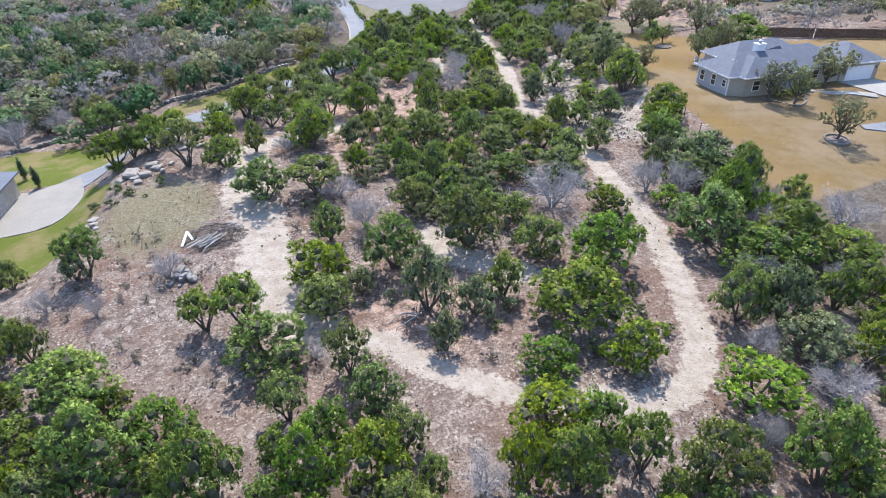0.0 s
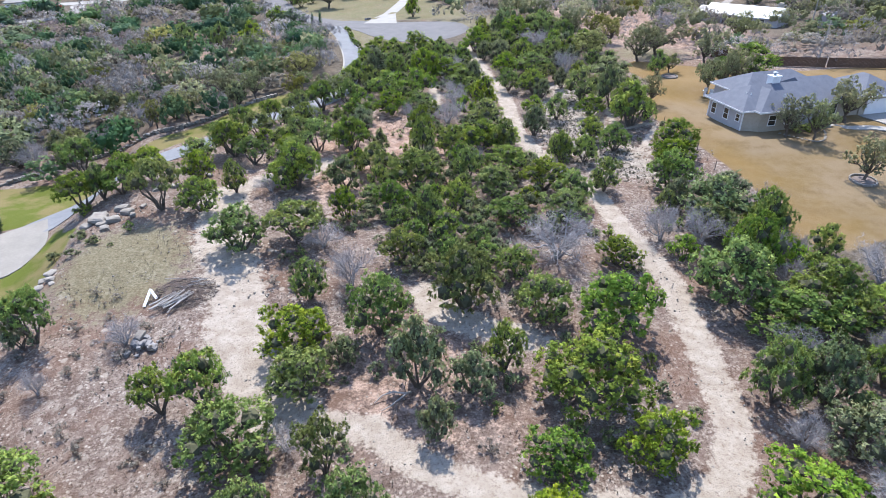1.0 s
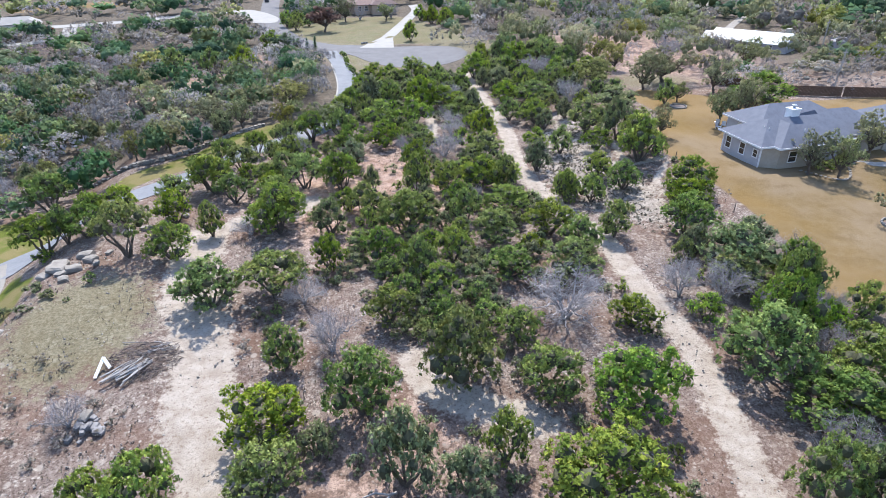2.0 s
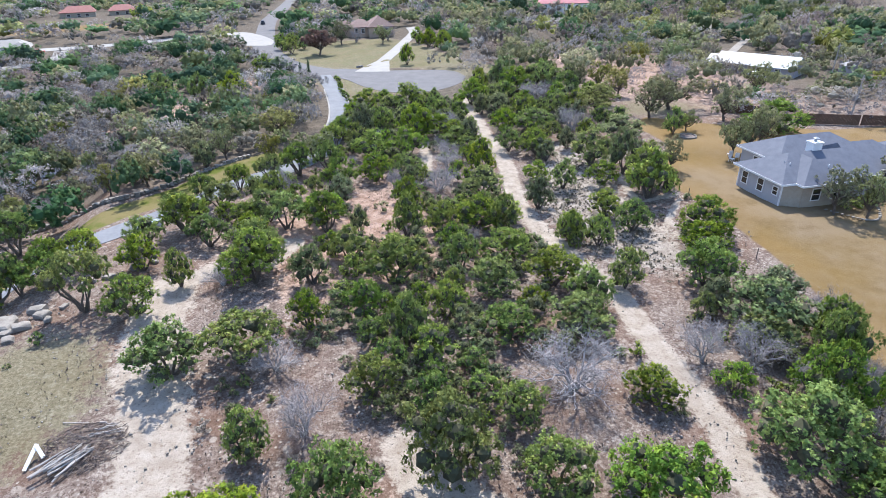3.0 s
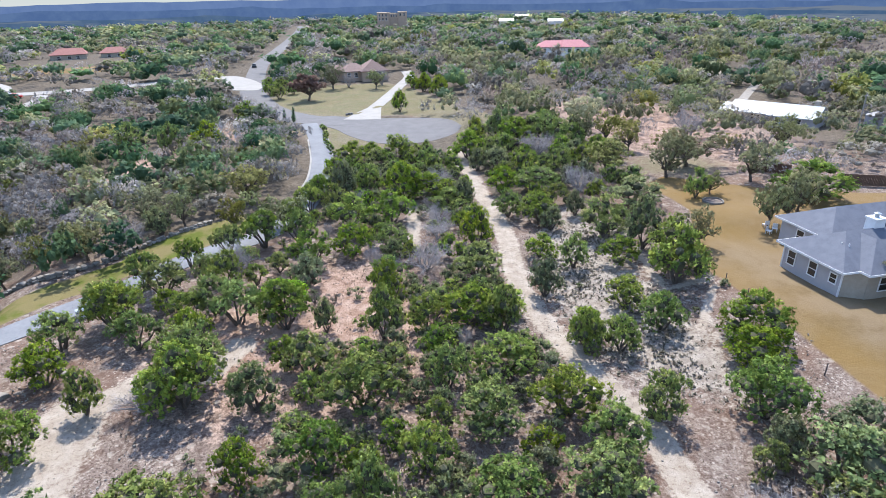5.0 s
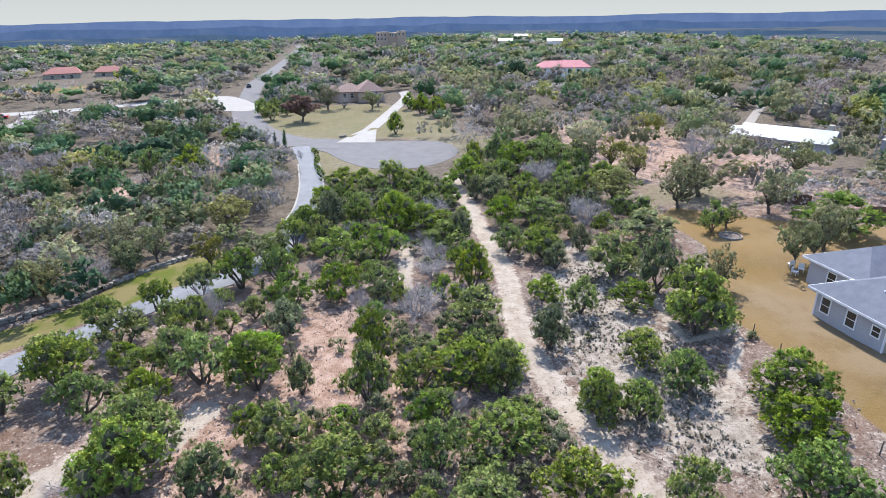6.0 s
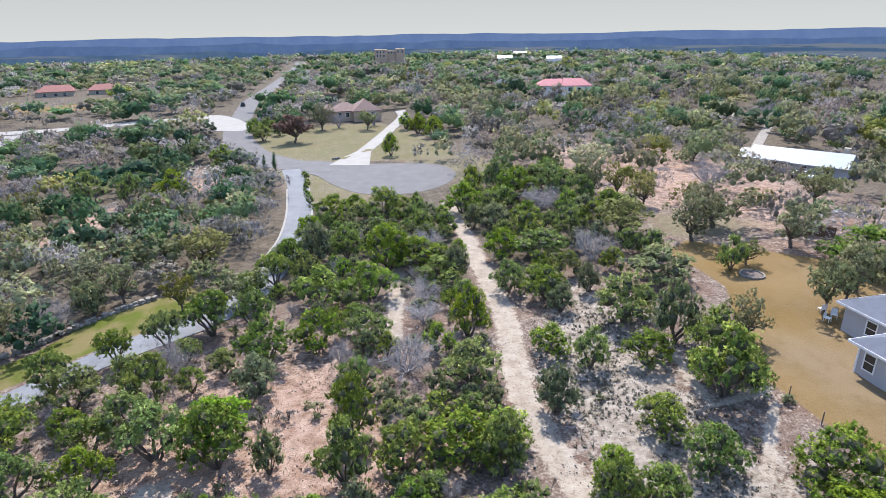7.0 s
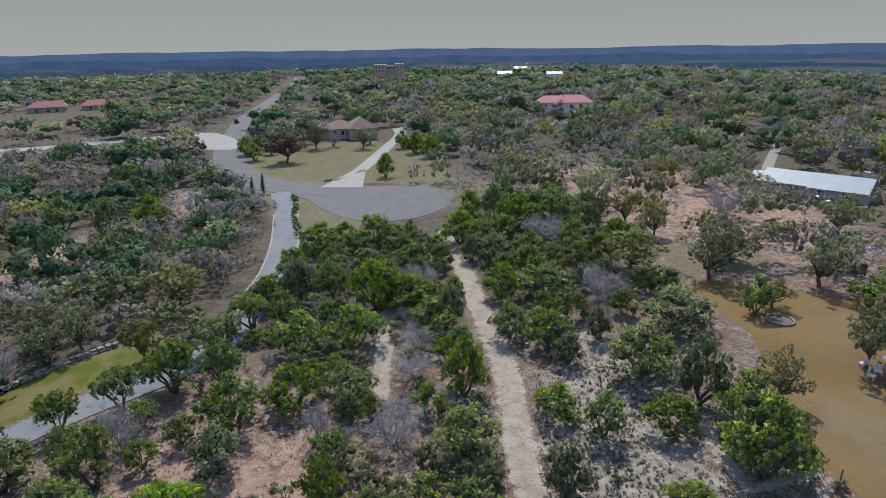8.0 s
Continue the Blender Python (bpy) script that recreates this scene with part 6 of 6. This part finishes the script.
def cypress(x, y, h, r, seed):
    rng = random.Random(seed)
    lobes = [(Vector((rng.gauss(0, 0.08), rng.gauss(0, 0.08), 0.06 + 0.88 * k / 11)), 0.95 * (1 - (k / 11) ** 2.2 * 0.85) * min(1, 0.45 + k / 5), 0.16) for k in range(12)]
    top = tagged(new("cypress_tree"), "slender dark columnar cypress tree", "tree", "columnar cypresses")
    top.matrix_world = pose(x, y, float(height(x, y))) @ Matrix.Diagonal((r, r, h, 1))
    stem = bmesh.new()
    tube(stem, [Vector((0, 0, -0.03)), Vector((0, 0, 0.3))], [0.12, 0.08], 6)
    for nm, me in (("trunk", mesh_of(stem, "trunk", BARK)), ("crown", crown_mesh("crown", seed, lobes, 140, 10, 0.3, HAZED_CEDAR_LEAF, tall=8.0, lift=1.2))):
        ob = new(nm, me)
        ob.parent = top


cypress(4.4, 188.4, 4.6, 0.55, 1)
cypress(6.6, 189.4, 5.0, 0.55, 2)
cypress(-37.6, 80.4, 3.6, 0.5, 3)
cypress(-40.6, 84.2, 3.6, 0.5, 4)
for i in range(12):
    a = 2 * math.pi * i / 12
    boulder(5.6 + 2.3 * math.cos(a), 187.6 + 1.5 * math.sin(a), 0.42, 0.9, 340 + i, STONES, "pale stone edging a planted island", 0.3, "edging_stone", "edging of the planted island")
for i in range(3):
    boulder(20.6 + 0.7 * i, 197.8 + 0.3 * i, 0.5, 1.6, 370 + i, GREY_STONES, "dark standing stone by a driveway mouth", 0.5, "stone", "standing stones")


def fence_post(x, y, h, label="thin weathered wooden fence post", group="lawn fence posts"):
    bm = bmesh.new()
    tube(bm, [Vector((0, 0, -0.2)), Vector((0.01, 0, h * 0.5)), Vector((0.03, 0.01, h))], [0.06, 0.055, 0.05], 6)
    ob = tagged(new("fence_post", mesh_of(bm, "fence_post", DARK_WOOD)), label, "fence post", group)
    ob.matrix_world = pose(x, y, float(height(x, y)))


FENCE_LINE = [(50.6, 66.5), (51.6, 72.0), (52.4, 78.4), (52.4, 81.8), (53.2, 85.6), (54.6, 91.0)]
for x, y in FENCE_LINE:
    fence_post(x, y, 1.3)


def board_fence(x0, y0, x1, y1, h, label):
    d = math.hypot(x1 - x0, y1 - y0)
    top = thing("board_fence", label, "fence", pose(x0, y0, float(height((x0 + x1) / 2, (y0 + y1) / 2)), 0, 0, math.degrees(math.atan2(y1 - y0, x1 - x0))))
    me = mesh_of(boxed(0.0, -0.012, 0.05, 0.205, 0.012, h, bevel=0.004), "board", BROWN_BOARD)
    for k in range(int(d / 0.22)):
        ob = new("board", me)
        ob.parent = top
        ob.matrix_basis = pose(k * 0.22, 0, 0.02 * math.sin(k * 1.7))
    for z in (0.4, h - 0.4):
        part("rail", boxed(0, 0.013, z - 0.05, d, 0.06, z + 0.05), BROWN_BOARD, top)
    for k in range(int(d / 2.6) + 1):
        part("post", boxed(k * 2.6 - 0.05, 0.06, -0.4, k * 2.6 + 0.05, 0.16, h), BROWN_BOARD, top)


board_fence(82.4, 114.6, 86.2, 111.2, 1.7, "dark brown wooden board fence panel")
board_fence(89.6, 104.8, 97.6, 101.0, 1.8, "dark brown wooden board fence behind a house")
board_fence(98.0, 101.0, 112, 95.0, 1.8, "dark brown wooden board fence behind a house")


def utility_pole(x, y, h, lean):
    top = thing("utility_pole", "weathered grey wooden utility pole with a crossarm", "pole", pose(x, y, float(height(x, y)), 0, lean, 20))
    bm = bmesh.new()
    tube(bm, [Vector((0, 0, -0.3)), Vector((0, 0, h * 0.5)), Vector((0, 0, h))], [0.16, 0.14, 0.11], 8)
    part("shaft", bm, GREY_WOOD, top)
    part("crossarm", boxed(-0.9, -0.06, h - 0.7, 0.9, 0.06, h - 0.56), GREY_WOOD, top)
    for k in (-0.7, 0.0, 0.7):
        part("insulator", boxed(k - 0.04, -0.04, h - 0.56, k + 0.04, 0.04, h - 0.38, bevel=0.01), DARK_STONE, top)


utility_pole(97.5, 103.0, 8.0, 4)
utility_pole(126, 137, 8.5, 0)


def wire(a, b, sag):
    bm = bmesh.new()
    A, B = Vector(a), Vector(b)
    pts = [A.lerp(B, k / 12) - Vector((0, 0, sag * 4 * (k / 12) * (1 - k / 12))) for k in range(13)]
    tube(bm, pts, [0.02] * 13, 3)
    tagged(new("cable", mesh_of(bm, "cable", RUBBER)), "thin dark overhead cable between poles", "cable")


wire((98.0, 103.0, float(height(97.5, 103)) + 7.5), (126, 137, float(height(126, 137)) + 8.0), 0.8)


def car(x, y, turn, material, label):
    top = thing("car", label, "car", pose(x, y, float(height(x, y)) + 0.08, 0, 0, turn))
    bm = bmesh.new()
    for v in box(bm, -2.2, -0.88, 0.3, 2.2, 0.88, 0.92, bevel=0.0):
        if v.co.z > 0.6:
            v.co.x *= 0.96
    part("body", bm, material, top)
    bm = bmesh.new()
    for v in box(bm, -1.5, -0.78, 0.92, 1.1, 0.78, 1.48):
        if v.co.z > 1.2:
            v.co.x = v.co.x * 0.62 - 0.1
            v.co.y *= 0.85
    part("cabin", bm, GLASS, top, "dark glazed cabin")
    part("car_roof", boxed(-1.05, -0.66, 1.48, 0.6, 0.66, 1.53), material, top)
    for wx in (-1.35, 1.35):
        for wy in (-0.84, 0.84):
            w = bmesh.new()
            bmesh.ops.create_cone(w, cap_ends=True, segments=14, radius1=0.33, radius2=0.33, depth=0.22, matrix=Matrix.Translation((wx, wy, 0.33)) @ Matrix.Rotation(radians(90), 4, "X"))
            part("wheel", w, RUBBER, top)


car(-11.0, 309, 94, DARK_PAINT, "dark parked car at the street's edge")
car(113.0, 146.0, -64, WHITE_PAINT, "white parked car beside a white house")
car(-88.5, 268, 10, RED_PAINT, "red parked car by a pale lane")


def water_tank(x, y):
    top = thing("water_tank", "pale cylindrical water tank with a domed lid", "tank", pose(x, y, float(height(x, y))))
    bm = bmesh.new()
    bmesh.ops.create_cone(bm, cap_ends=True, segments=24, radius1=1.7, radius2=1.7, depth=3.0, matrix=Matrix.Translation((0, 0, 1.5)))
    part("drum", bm, SIDING, top)
    bm = bmesh.new()
    bmesh.ops.create_cone(bm, cap_ends=True, segments=24, radius1=1.75, radius2=0.4, depth=0.6, matrix=Matrix.Translation((0, 0, 3.3)))
    part("lid", bm, SIDING, top)


water_tank(137, 143)
water_tank(133, 140)


def garden_chair(x, y, turn):
    top = thing("garden_chair", "white garden chair under an oak on the lawn", "chair", pose(x, y, float(height(x, y)), 0, 0, turn), "white garden chairs")
    part("seat", boxed(-0.3, -0.3, 0.4, 0.3, 0.3, 0.46, bevel=0.02), WHITE_PAINT, top)
    part("backrest", boxed(-0.3, 0.26, 0.46, 0.3, 0.32, 1.0, bevel=0.02), WHITE_PAINT, top)
    for a in (-0.26, 0.26):
        for b in (-0.26, 0.26):
            part("leg", boxed(a - 0.03, b - 0.03, 0, a + 0.03, b + 0.03, 0.4), WHITE_PAINT, top)


for x, y, a in ((66.4, 92.2, 20), (67.6, 92.6, -40), (67.2, 93.8, 170)):
    garden_chair(x, y, a)
bin_ = thing("crate", "small white storage crate beside the driveway", "crate", pose(-15.0, 96.2, float(height(-15.0, 96.2)), 0, 0, 25))
part("body", boxed(-0.7, -0.45, 0.0, 0.7, 0.45, 0.8, bevel=0.04), WHITE_PAINT, bin_)
part("lid", boxed(-0.74, -0.49, 0.802, 0.74, 0.49, 0.9, bevel=0.03), TIN, bin_)


# ---- small growth and stones, too many to count ----
def scatter(name, label, material, count, area, keep, build, seed):
    """Many small things joined into one mesh, where keep allows."""
    rng = random.Random(seed)
    x0, y0, x1, y1 = area
    px = np.array([rng.uniform(x0, x1) for _ in range(count)])
    py = np.array([rng.uniform(y0, y1) for _ in range(count)])
    ok = keep(px, py, zones(px, py)) > np.array([rng.random() for _ in range(count)])
    pz = height(px, py)
    V, Fc, k = [], [], 0
    for i in np.nonzero(ok)[0]:
        vs, fs = build(rng)
        V.append(vs + np.array([px[i], py[i], pz[i]]))
        Fc += [tuple(k + j for j in f) for f in fs]
        k += len(vs)
    tagged(new(name, sheet(name, np.concatenate(V).tolist(), Fc, material, smooth=False)), label, name.replace("_", " "), kind="stuff")


def tuft(rng, size, high, n_):
    vs, fs = [], []
    for i in range(n_):
        a, l = rng.uniform(0, 6.28), rng.uniform(0.5, 1.0)
        c, s = math.cos(a), math.sin(a)
        w = size * 0.35
        vs += [(-s * w, c * w, -0.03), (s * w, -c * w, -0.03), (c * size * l, s * size * l, high * rng.uniform(0.5, 1.0))]
        fs.append((3 * i, 3 * i + 1, 3 * i + 2))
    return np.array(vs), fs


def chip(rng, size):
    r = size * rng.uniform(0.5, 1.4)
    a = rng.uniform(0, 6.28)
    vs = [(r * math.cos(a + k * 1.57) * rng.uniform(0.7, 1.2), r * math.sin(a + k * 1.57) * rng.uniform(0.7, 1.2), -0.02) for k in range(4)]
    top = [(x * 0.6, y * 0.6, r * rng.uniform(0.4, 0.7)) for x, y, _ in vs]
    return np.array(vs + top), [(0, 1, 5, 4), (1, 2, 6, 5), (2, 3, 7, 6), (3, 0, 4, 7), (4, 5, 6, 7)]


def bare_places(px, py, z):
    return (1 - np.clip(1.6 * z["trail"], 0, 1)) * (1 - z["lawn"]) * (1 - z["green"]) * 0.8


scatter("scrub", "low grey-brown scrub tufts on chalky open ground", SCRUB_LEAF, 6500, (33, 62, 58, 112), lambda x, y, z: z["rock"] * (1 - np.clip(2 * z["trail"], 0, 1)) * (1 - z["lawn"]), lambda r: tuft(r, r.uniform(0.14, 0.36), r.uniform(0.10, 0.24), 9), 31)
scatter("dry_grass", "tufts of dry straw-coloured grass", DRY_LEAF, 22000, (-28, 18, 50, 100), lambda x, y, z: bare_places(x, y, z) * 0.6, lambda r: tuft(r, r.uniform(0.06, 0.16), r.uniform(0.06, 0.22), 4), 32)
scatter("brown_weeds", "dark brown dead weeds on bare ground", DARK_WOOD, 14000, (-28, 18, 56, 110), lambda x, y, z: bare_places(x, y, z) * 0.6, lambda r: tuft(r, r.uniform(0.08, 0.2), r.uniform(0.06, 0.2), 4), 33)
scatter("stone_chips", "pale limestone chips strewn on the ground", LIMESTONE, 16000, (-28, 18, 56, 100), lambda x, y, z: (1 - z["lawn"]) * (1 - z["green"]) * (0.35 + 0.5 * z["rock"]), lambda r: chip(r, 0.075 * r.uniform(0.6, 1.6)), 34)
